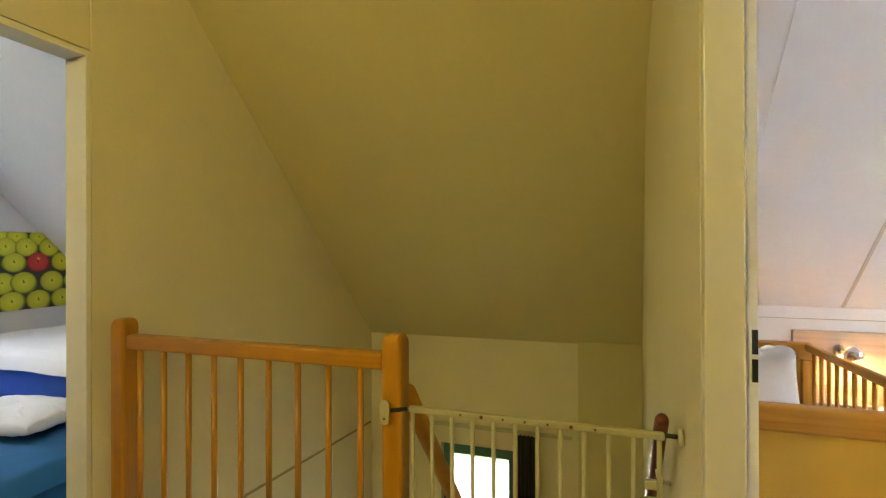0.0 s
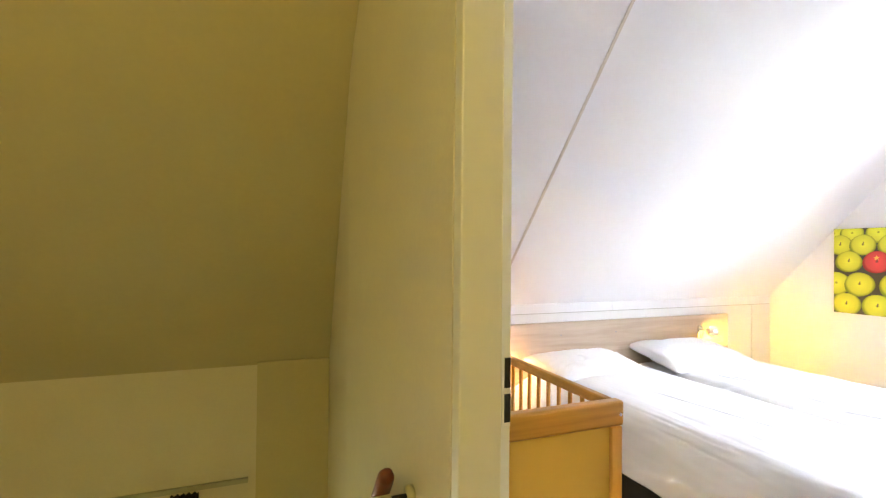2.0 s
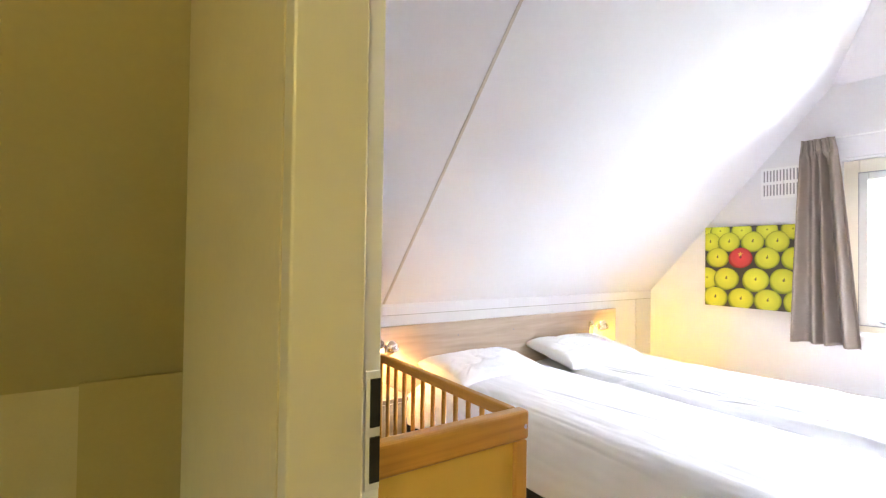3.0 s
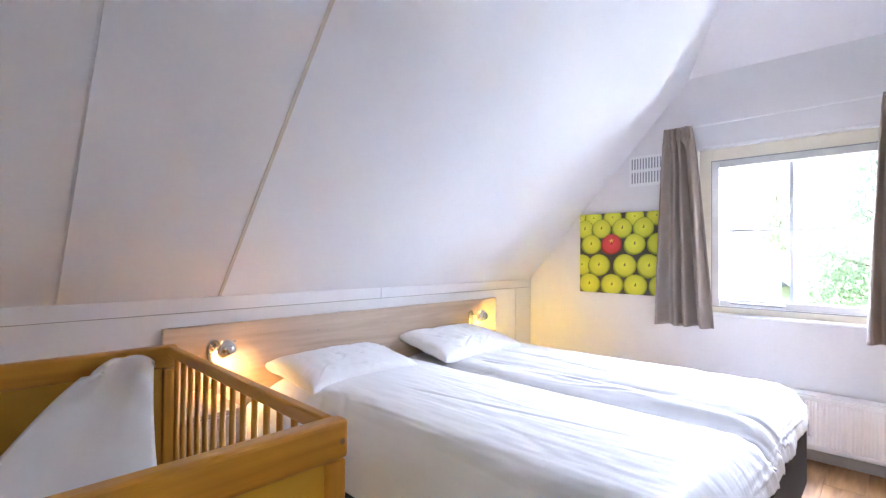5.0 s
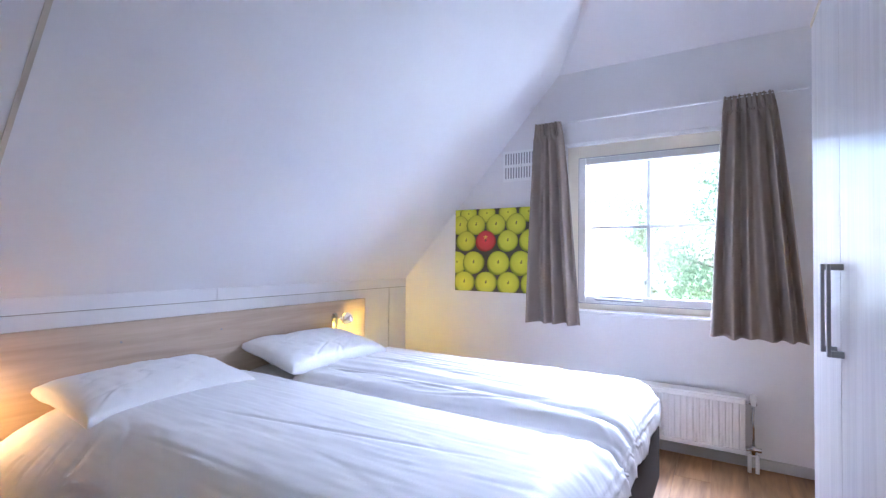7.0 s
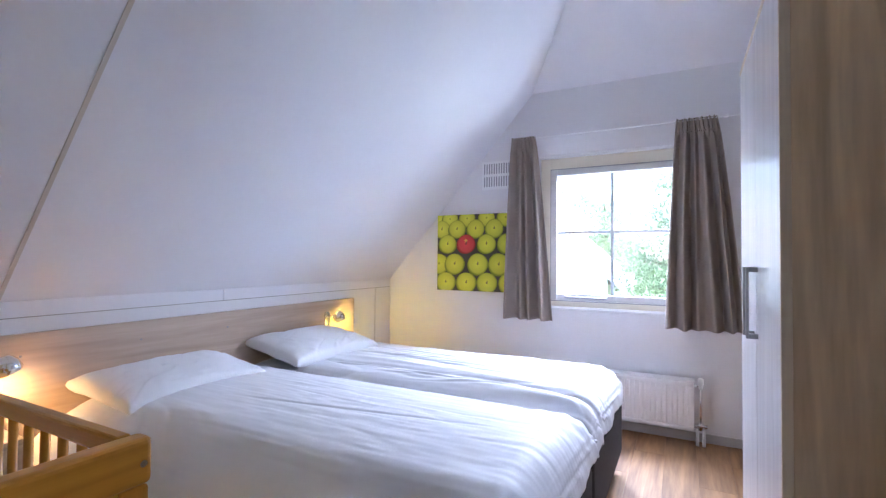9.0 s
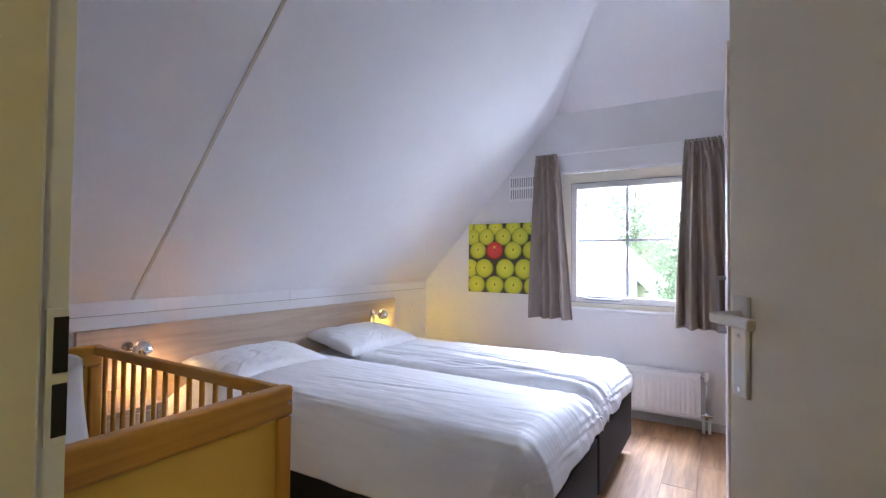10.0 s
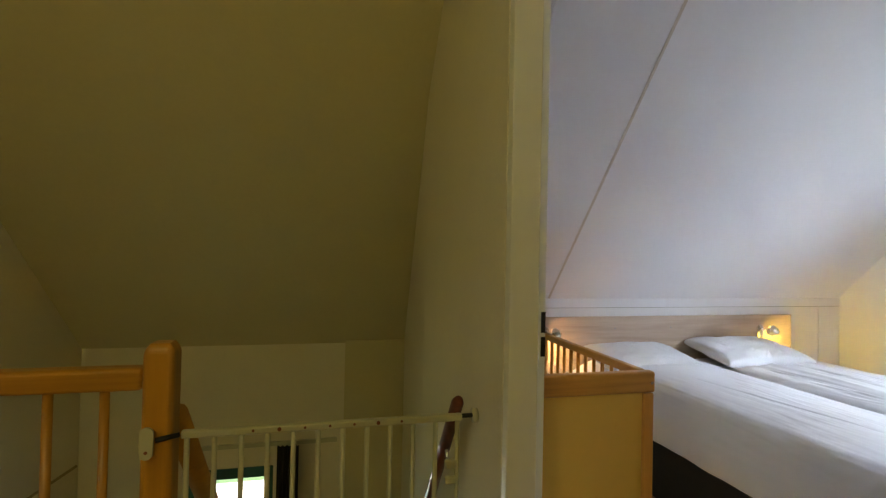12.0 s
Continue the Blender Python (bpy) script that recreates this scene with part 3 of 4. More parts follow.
# ---- bedroom things ----
def picture(at, size, flip):
    """Square print of green apples with one red one, on a thin canvas."""
    p = thing("canvas_picture", "square canvas print of green apples round one red apple", "picture", at)
    w = size
    s, w = flip, size
    part("canvas", box(-0.022 * s, -0.001 * s, -w, 0, 0, 0.622, bevel=0.002), M_APPLEBED, p)
    rows = ((0.585, 0.074, (0.0, 0.115, 0.27, 0.44, 0.60)), (0.500, 0.080, (0.04, 0.18, 0.345, 0.505)), (0.378, 0.083, (0.095, 0.262, 0.44, 0.61)),
            (0.215, 0.092, (0.015, 0.16, 0.365, 0.545)), (0.065, 0.090, (0.08, 0.265, 0.445, 0.63)))
    lay = 0
    for ri, (z, r0, cols) in enumerate(rows):
        for ci, c in enumerate(cols):
            y = -c if s > 0 else c - w
            lay += 1
            red = ri == 2 and ci == 1
            me = bmesh.new()
            uv = me.loops.layers.uv.new("uv")
            pts = []
            for k in range(28):
                a = 2 * math.pi * k / 28
                r = r0 * (1 + 0.03 * math.cos(2 * a + ci) + 0.02 * math.cos(3 * a + ri))
                q = (min(max(y + r * math.cos(a), -w + 0.001), -0.001), min(max(z + 0.96 * r * math.sin(a), 0.001), 0.621))
                if not pts or (abs(q[0] - pts[-1][0]) + abs(q[1] - pts[-1][1]) > 1e-4):
                    pts.append(q)
            x = (-0.0232 - 0.00006 * lay) * s
            f = me.faces.new([me.verts.new((x, q[0], q[1])) for q in (pts if s > 0 else pts[::-1])])
            for lp in f.loops:
                lp[uv].uv = ((lp.vert.co.y - y) / r0, (lp.vert.co.z - z) / r0)
            ap = part("printed_apple", me, M_REDAPPLE if red else M_APPLE, p, "printed red apple" if red else "")
            if 0.02 < c < w - 0.02 and z < 0.58:
                if red:
                    star = [((0.020 if k % 2 == 0 else 0.008) * math.cos(math.pi * k / 5 + 0.3), (0.020 if k % 2 == 0 else 0.008) * math.sin(math.pi * k / 5 + 0.3)) for k in range(10)]
                    part("printed_star", prism(bmesh.new(), [(y + a, z + 0.03 + c2) for a, c2 in star], -0.0246 * s, -0.0250 * s, "x"), M_STAR, ap, "small yellow star mark")
                part("printed_stalk", tube(bmesh.new(), [(-0.0255 * s, y, z - 0.002), (-0.0258 * s, y - 0.006, z + 0.022)], 0.0028, 6), M_BARK, ap)


picture((0, -0.492, 0.908), 0.64, 1)
picture((-8.35, -0.08, 0.84), 0.64, -1)


def vent(at, flip, turn=0):
    v = thing("air_vent", "white slotted air vent grille with dark slots high on the wall", "vent", at)
    part("plate", box(-0.006 * flip, -0.0005 * flip, -0.27, 0, 0, 0.225, bevel=0.001), M_RAD, v)
    part("knob", tube(bmesh.new(), [(-0.0062 * flip, -0.135, 0.1125), (-0.020 * flip, -0.135, 0.1125)], 0.011, 14), M_RAD, v, "small round knob")
    for r in (0.022, 0.125):
        for k in range(12):
            y = -0.018 - k * 0.0205
            part("slot", box(-0.0075 * flip, -0.0062 * flip, y - 0.009, y, r, r + 0.08), M_GREY, v)


vent((0, -0.885, 1.722), 1)
vent((-8.35, -0.38, 1.68), -1)


def curtain(y0a, y1a, y0b, y1b, ztop, zbot, seed, pleats):
    """A pleated curtain: gathered at the top, flaring to the hem."""
    rng = random.Random(seed)
    c = thing("curtain", "taupe gathered curtain hanging beside the window", "curtain", (-0.06, 0, 0), group="window curtains")
    ph = [rng.uniform(-0.5, 0.5) for _ in range(8)]

    def f(u, v):
        top = 1 - v
        uu = u + 0.02 * math.sin(6.28 * u * 2 + ph[0]) * v
        y = (y0a + (y1a - y0a) * uu) * (1 - v ** 0.8) + (y0b + (y1b - y0b) * uu) * v ** 0.8
        a = 2 * math.pi * pleats * u
        amp = 0.018 + 0.031 * v
        x = -amp * (1 + 0.5 * math.sin(a * 0.37 + ph[6] * 4)) * math.sin(a + ph[1] + 0.9 * math.sin(a * 0.43 + ph[7] * 5) + 0.7 * math.sin(2.5 * v + ph[2])) - 0.010 * math.sin(a * 0.5 + ph[3]) * v
        if v < 0.075:
            k = 1 - abs(v - 0.05) / 0.05 if v < 0.1 else 0
            x = (-0.010 * math.sin(a * 2 + ph[4]) - 0.006 * math.sin(a * 3.3 + ph[5])) * (1.2 - k * 0.5) - 0.004
        g = (u * (pleats + 1)) % 1.0
        x -= 0.013 * math.exp(-((g - 0.5) / 0.17) ** 2) * math.exp(-((v - 0.055) / 0.055) ** 2)
        y += 0.006 * math.sin(2 * math.pi * u * (pleats + 1)) * math.exp(-((v - 0.06) / 0.035) ** 2)
        x += 0.005 * math.sin(2 * math.pi * u * (pleats + 1) * 3) * max(0.0, 1 - v / 0.065)
        z = ztop + (zbot - ztop) * v + (0.003 * math.sin(a * 1.3 + ph[2]) * max(0, 1 - v * 18)) + 0.004 * math.sin(a * 0.5 + ph[5]) * v ** 4
        return (x - 0.028, y, z)
    b = grid(bmesh.new(), 110, 60, f)
    ob = part("cloth", b, M_CURTAIN, c, smooth=True)
    md = ob.modifiers.new("cloth_thickness", "SOLIDIFY")
    md.thickness = 0.003
    part("header_tape", grid(bmesh.new(), 60, 2, lambda u, v: (-0.042 - 0.004 * math.sin(u * pleats * 25), y0a + (y1a - y0a) * u, ztop - 0.082 - 0.012 * v)), M_CURTAIN, c)
    return c


curtain(-1.165, -1.345, -1.125, -1.478, 2.085, 0.722, 4, 4)
curtain(-2.285, -2.515, -2.215, -2.66, 2.085, 0.722, 11, 5)
rail = thing("curtain_rail", "slim white curtain rail above the window", "curtain rail", (-0.055, -1.87, 2.075))
part("track", box(-0.010, 0.012, -0.80, 0.72, 0.006, 0.011, bevel=0.001), M_RAD, rail)
part("track", box(-0.036, -0.022, -0.80, 0.72, -0.003, 0.002, bevel=0.001), M_RAD, rail)
for y in (-0.7, 0.62):
    part("bracket", box(-0.030, 0.0545, y - 0.008, y + 0.008, 0.0112, 0.014), M_RAD, rail)


def radiator():
    r = thing("radiator", "white ribbed panel radiator with chrome valves under the window", "radiator", (-0.10, -1.87, 0))
    b = bmesh.new()
    z0, z1, ya, yb = 0.10, 0.398, -0.51, 0.42
    n = 28
    pts = []
    for k in range(n * 6 + 1):
        u = k / (n * 6)
        ph = (k % 6) / 6.0
        d = 0.005 * (1 if 0.2 < ph < 0.7 else 0)
        pts.append((-0.028 - d, ya + 0.02 + (yb - ya - 0.04) * u))
    pts = [(-0.02, ya)] + pts + [(-0.02, yb), (0.0, yb), (0.0, ya)]
    prism(b, pts, z0 + 0.025, z1 - 0.025, "z")
    block(b, -0.033, 0.0, ya, yb, z0, z0 + 0.025, 0.004)
    block(b, -0.033, 0.0, ya, yb, z1 - 0.025, z1, 0.004)
    part("panel", b, M_RAD, r, "white ribbed front panel")
    part("top_grille", box(-0.036, 0.06, ya - 0.004, yb + 0.004, z1 + 0.001, z1 + 0.012, bevel=0.003), M_RAD, r)
    part("back_panel", box(0.045, 0.060, ya, yb, z0, z1, bevel=0.003), M_RAD, r)
    for y in (-0.3, 0.25):
        part("bracket", box(0.061, 0.0985, y, y + 0.03, z0 + 0.05, z1 - 0.03), M_RAD, r)
    b = tube(bmesh.new(), [(0.01, ya - 0.002, 0.375), (0.01, ya - 0.055, 0.375)], 0.011, 12)
    tube(b, [(0.01, -0.548, 0.36), (0.01, -0.548, 0.135)], 0.007, 10)
    tube(b, [(0.01, ya - 0.002, 0.125), (0.01, ya - 0.075, 0.125)], 0.012, 12)
    tube(b, [(0.01, -0.548, 0.10), (0.01, -0.548, 0.145)], 0.015, 12)
    part("valve_pipe", b, M_CHROME, r, "chrome valve and pipe", True)
    part("valve_knob", tube(bmesh.new(), [(0.01, -0.548, 0.362), (0.01, -0.548, 0.372), (0.01, -0.548, 0.418), (0.01, -0.548, 0.425)], [0.012, 0.017, 0.017, 0.010], 14), M_RAD, r, "white valve knob", True)
    b = tube(bmesh.new(), [(0.01, -0.530, 0.10), (0.01, -0.530, 0.0)], 0.010, 10)
    tube(b, [(0.01, -0.566, 0.10), (0.01, -0.566, 0.0)], 0.010, 10)
    part("riser", b, M_RAD, r, "white riser pipes", True)


radiator()

# wardrobe
wd = thing("wardrobe", "two-door wardrobe with white ash fronts, oak sides and grey bar handles", "wardrobe", (-1.70, -2.52, 0))
part("body", box(-0.415, 0.40, -0.60, -0.024, 0.0, 1.895, bevel=0.001), M_OAKSIDE, wd)
for x0, x1, hx in ((-0.405, -0.0075, -0.040), (-0.0045, 0.39, 0.040)):
    d = part("door", box(x0, x1, -0.022, -0.002, 0.06, 1.893, bevel=0.0015), M_WARD, wd)
    b = bmesh.new()
    block(b, hx - 0.006, hx + 0.006, 0.022, 0.030, 0.925, 1.145, 0.0015)
    block(b, hx - 0.006, hx + 0.006, -0.0015, 0.022, 0.925, 0.940, 0.001)
    block(b, hx - 0.006, hx + 0.006, -0.0015, 0.022, 1.130, 1.145, 0.001)
    part("handle", b, M_GREY, d, "grey metal bar handle")
part("top_board", box(-0.416, 0.401, -0.60, 0.0, 1.8955, 1.912, bevel=0.0015), M_WEDGE, wd, "cream edged top board")
part("side_edge", box(-0.4155, -0.4055, -0.0235, -0.001, 0.0, 1.895, bevel=0.001), M_WEDGE, wd, "light oak edge strip")
part("plinth", box(-0.404, 0.39, -0.05, -0.026, 0.0, 0.055), M_WARD, wd)

# open bedroom door
dr = thing("door_1", "off-white flush door standing open into the bedroom with a metal lever handle", "door", (-3.645, -2.862, 0), DOOR_TURN)
dr["kind"] = "structure"
part("leaf", box(0.0, 0.762, -0.040, -0.001, 0.008, 1.985, bevel=0.002), M_DOOR, dr)


def lever(parent, x, side, z):
    s = side
    b = bmesh.new()
    y0 = -0.0005 if s > 0 else -0.0405
    pl = part("door_plate", box(x - 0.018, x + 0.018, min(y0, y0 + s * 0.008), max(y0, y0 + s * 0.008), z - 0.120, z + 0.033, bevel=0.0025), M_ALU, parent, "satin aluminium door plate")
    tube(b, [(x, y0 + s * 0.008, z), (x, y0 + s * 0.038, z)], [0.011, 0.009], 14)
    block(b, x - 0.092, x + 0.009, min(y0 + s * 0.036, y0 + s * 0.049), max(y0 + s * 0.036, y0 + s * 0.049), z - 0.008, z + 0.008, 0.004, 3)
    part("door_handle", b, M_ALU, pl, "satin aluminium lever handle")
    b = tube(bmesh.new(), [(x, y0 + s * 0.0085, z - 0.108), (x, y0 + s * 0.0095, z - 0.108)], 0.004, 10)
    tube(b, [(x, y0 + s * 0.0085, z - 0.028), (x, y0 + s * 0.0095, z - 0.028)], 0.004, 10)
    part("screw", b, M_CHROME, pl)


lever(dr, 0.722, 1, 1.115)
lever(dr, 0.722, -1, 1.115)

# headboard and its lamps
hb = thing("headboard", "long light oak laminate headboard on the knee wall", "headboard", (-1.73, -0.009, 0.30))
part("board", box(-1.175, 1.185, -0.028, 0.0, 0.0, 0.556, bevel=0.002), M_HEAD, hb)
for x in (-0.87, -0.42, 0.05):
    part("screw_cap", tube(bmesh.new(), [(x, -0.0285, 0.47), (x, -0.030, 0.47)], 0.005, 12), M_GREY, hb)


def wall_lamp(at, aim, color, watt, glow):
    l = thing("wall_lamp", "chrome swivelling reading spotlight on the headboard, switched on", "lamp", at, group="reading lamps")
    oval = [(0.025 * math.cos(k * math.pi / 10), (0.012 if k <= 10 else -0.044) + 0.025 * math.sin(k * math.pi / 10)) for k in range(20)]
    part("wall_plate", prism(bmesh.new(), oval, -0.012, -0.001, "y"), M_CHROME, l, "chrome wall plate")
    part("arm", tube(bmesh.new(), [(0, -0.012, 0.005), (0, -0.055, 0.005), (0.015, -0.072, 0.006)], 0.007, 10), M_CHROME, l, smooth=True)
    b = bmesh.new()
    tube(b, [(0.004, -0.088, 0.032), (0.010, -0.090, 0.028), (0.022, -0.092, 0.012), (0.030, -0.094, -0.010), (0.034, -0.095, -0.020)], [0.010, 0.030, 0.042, 0.045, 0.040], 20, cap=False)
    h = part("head", b, M_CHROME, l, "chrome ball head", True)
    part("bulb", ball(bmesh.new(), (0.026, -0.093, 0.006), 0.016, u=14, v=10), M_BULB, h, "glowing warm bulb", True)
    p = Vector(at) + Vector((0.036, -0.096, -0.030))
    lamp = new("reading_lamp_light", bpy.data.lights.new("reading_lamp_light", "SPOT"))
    lamp.data.energy, lamp.data.color, lamp.data.spot_size, lamp.data.spot_blend = watt, color, radians(165), 1.0
    lamp.data.shadow_soft_size = 0.03
    lamp.matrix_world = look(p, p + Vector(aim))
    spill = new("reading_lamp_spill", bpy.data.lights.new("reading_lamp_spill", "POINT"))
    spill.data.energy, spill.data.color, spill.data.shadow_soft_size = glow, color, 0.03
    spill.location = p + Vector((0.02, -0.01, -0.03))
    return l


wall_lamp((-2.70, -0.038, 0.752), (0.0, 0.07, -0.30), (1.0, 0.54, 0.17), READ_WATT * 0.75, READ_WATT * 0.06)
wall_lamp((-0.865, -0.038, 0.742), (0.30, 0.05, -0.03), (1.0, 0.64, 0.07), READ_WATT * 1.3, READ_WATT * 0.04)

# beds
def soft(x, y, s, seed):
    return noise.noise(Vector((x * s, y * s, seed)))


def bed(at, w, name_label, seed, inset=0.015):
    """Box spring with mattress, duvet and pillow stay separate things."""
    bd = thing("bed", name_label, "bed", at, group="pair of single beds")
    part("base", box(0.015, w - 0.015, -1.985, -0.02, 0.10, 0.385, bevel=0.012), M_BASE, bd, "anthracite fabric box spring base")
    part("mattress", box(inset, w - 0.015, -1.96, -0.02, 0.386, 0.50, bevel=0.035, seg=4), M_LINEN, bd, "white mattress in a cotton sheet")
    part("sheet", grid(bmesh.new(), 30, 20, lambda u, v: (inset + 0.01 + (w - 0.03 - inset) * u, -0.03 - 0.47 * v, 0.545 - 0.03 * abs(2 * u - 1) ** 8 + 0.004 * soft(u * 3, v * 2, 1.3, seed + 0.5) - (0.04 if v in (0, 1) else 0))), M_LINEN, bd, "turned back white cotton sheet", True)
    for x in (0.08, w - 0.08):
        for y in (-1.88, -0.12):
            part("leg", tube(bmesh.new(), [(x, y, 0.0), (x, y, 0.10)], 0.022, 10), M_BLACK, bd)
    return bd


BX0, BXM, BX1 = -2.600, -1.605, -0.655
bed((BX0, -0.03, 0), BXM - BX0 - 0.004, "single box spring bed with anthracite base pushed beside its twin", 1, 0.14)
bed((BXM + 0.002, -0.03, 0), BX1 - BXM - 0.004, "single box spring bed with anthracite base near the radiator", 2)


def duvet(x0, x1, y0, y1, ztop, dl, dr_, df, seed, rough_, label, RL=0.11):
    """A duvet: puffed top, rounded edges hanging down on the open sides."""
    d = thing("duvet", label, "duvet", (x0, y0, 0))
    w, ln = x1 - x0, y0 - y1
    R, RF = 0.11, 0.15
    rc = random.Random(int(seed * 10))
    lines = [(rc.uniform(0.10, w - 0.12), rc.uniform(-0.10, 0.13), rc.uniform(0.2, ln - 0.3), rc.uniform(0.18, 0.5), rc.uniform(0.0015, 0.0045) * (1.2 if rough_ > 0.005 else 0.35)) for _ in range(16 if rough_ > 0.005 else 5)]

    def side(s, drop, R=R):
        # s: way past the edge; returns out, down
        if s <= 0:
            return 0.0, 0.0
        a = min(s / R, math.pi / 2)
        rest = max(0.0, s - R * math.pi / 2)
        return R * math.sin(a) * 0.9, R * (1 - math.cos(a)) + rest

    def f(u, v):
        tl, tr, tf = dl, dr_, df
        p = -tl + (w + tl + tr) * u
        q = (ln + tf) * v
        out, down = 0.0, 0.0
        x, y = min(max(p, R * 0.0), w), min(q, ln)
        if p < RL:
            o, dd = side(RL - p, tl, RL); x = RL - o; down += dd
        elif p > w - R:
            o, dd = side(p - (w - R), tr); x = w - R + o; down += dd
        else:
            x = p
        if q > ln - RF:
            o, dd = side(q - (ln - RF), tf, RF); y = ln - RF + o
            down = (down ** 3 + dd ** 3) ** (1 / 3)
        puff = 0.030 * math.sin(math.pi * min(max(p / w, 0), 1)) ** 0.6 * (1 if q < ln else 0.6)
        if RL > 0.2:
            puff = 0.050 * math.sin(math.pi * min(max((p + tl * 0.8) / (w + tl * 0.8 + 0.03), 0), 1)) * (1 if q < ln else 0.6)
        wr = (0.004 if RL > 0.2 else 0.006) * soft(p * 3.2, q * 1.0, 1.6, seed) + 0.002 * soft(p * 9, q * 2.2, 1.5, seed + 5) + 0.002 * soft(p * 20, q * 7, 1.3, seed + 9)
        crease = -rough_ * max(0.0, 1 - abs(soft(p * 2.6, q * 0.55, 1.5, seed + 3)) * 11) - rough_ * 0.6 * max(0.0, 1 - abs(soft(p * 4.2, q * 0.9, 1.7, seed + 13)) * 9)
        if rough_ > 0.005:
            crease += 0.020 * math.exp(-((p - 0.11 - 0.05 * math.sin(q * 2.1)) / 0.045) ** 2) * min(1, q) + 0.013 * math.exp(-((p - 0.25 - 0.07 * math.sin(q * 1.7 + 1)) / 0.030) ** 2)
            crease -= 0.010 * math.exp(-((p - 0.18 - 0.06 * math.sin(q * 1.9 + 0.4)) / 0.018) ** 2) + 0.009 * math.exp(-((p - 0.40 - 0.10 * math.sin(q * 1.2 + 2)) / 0.016) ** 2)
        else:
            crease -= 0.004 * math.exp(-((p - 0.60 - 0.16 * (q - 1.2)) / 0.008) ** 2) * max(0, min(1, (q - 0.5) * 3, (1.7 - q) * 3))
        for c0, sl, qc, lq, dp in lines:
            if abs(q - qc) < lq * 2:
                e = p - c0 - sl * (q - qc) - 0.012 * math.sin(q * 5 + c0 * 9)
                if abs(e) < 0.06:
                    m = math.exp(-((q - qc) / lq) ** 2)
                    crease += dp * m * (0.8 * math.exp(-((e - 0.014) / 0.012) ** 2) - math.exp(-(e / 0.006) ** 2))
        corner = math.exp(-(((p - w) / 0.22) ** 2 + ((q - ln) / 0.25) ** 2))
        crease += 0.006 * corner * math.sin((p - w) * 60 - (q - ln) * 38) + 0.004 * corner * math.sin((p - w) * 25 + (q - ln) * 70)
        hang = min(1.0, down / 0.12)
        wx = min(1.0, max(0.0, -p / 0.06, (p - w + 0.03) / 0.06))
        wy = min(1.0, max(0.0, (q - ln + 0.05) / 0.08))
        fold = (0.004 if RL > 0.2 else 0.006) * hang * math.sin((p * wy + q * (1 - wy)) * 19 + 3 * soft(p, q, 1.5, seed + 1)) + 0.0015 * hang * math.sin((p * wy + q * (1 - wy)) * 53 + 5 * soft(p, q, 2.0, seed + 2))
        z = ztop + puff * (1 - hang) + wr + crease - down
        z = max(z, HEM_Z + 0.01 * math.sin((p + q) * 17))
        xo = x + fold * wx
        if RL > 0.2 and p < RL:
            t = (RL - p) / (RL + tl)
            xo -= 0.075 * min(1.0, t * 1.6) * math.exp(-(q / 0.45) ** 2)
        if RL > 0.2:
            fan, rr = math.atan2(q - 0.22, 0.36 - p), math.hypot(q - 0.22, 0.36 - p)
            gather = math.exp(-((rr - 0.34) / 0.17) ** 2) * min(1.0, max(0.0, (0.34 - p) * 6)) * (1 - hang * 0.5)
            z -= 0.007 * gather * max(0.0, math.sin(fan * 21 + 5 * soft(p * 3, q * 3, 1.0, 2.2) + rr * 5)) ** 3
            z -= 0.06 * max(0.0, 1 - q / 0.07) ** 2
        yo = -y - fold * wy
        if RL > 0.2:
            pull = 0.055 * min(1.0, max(0.0, (RL - p) / 0.22)) * min(1.0, max(0.0, (q - ln + RF) / 0.16))
            xo, yo = xo + pull, yo + pull
        return (xo, yo, z)
    b = grid(bmesh.new(), 230, 260, f)
    ob = part("cover", b, M_DUVET, d, smooth=True)
    md = ob.modifiers.new("cloth_thickness", "SOLIDIFY")
    md.thickness, md.offset = 0.012, -1
    return d


HEM_Z = 0.34
duvet(BX0 - 0.080, BXM + 0.03, -0.14, -2.045, 0.565, 0.02, 0.04, 0.08, 3.1, 0.0012, "white striped cotton duvet spread smooth over the bed", 0.34)
duvet(BXM + 0.025, BX1 + 0.02, -0.42, -2.04, 0.560, 0.04, 0.20, 0.085, 7.7, 0.006, "white striped cotton duvet with long creases over the bed")


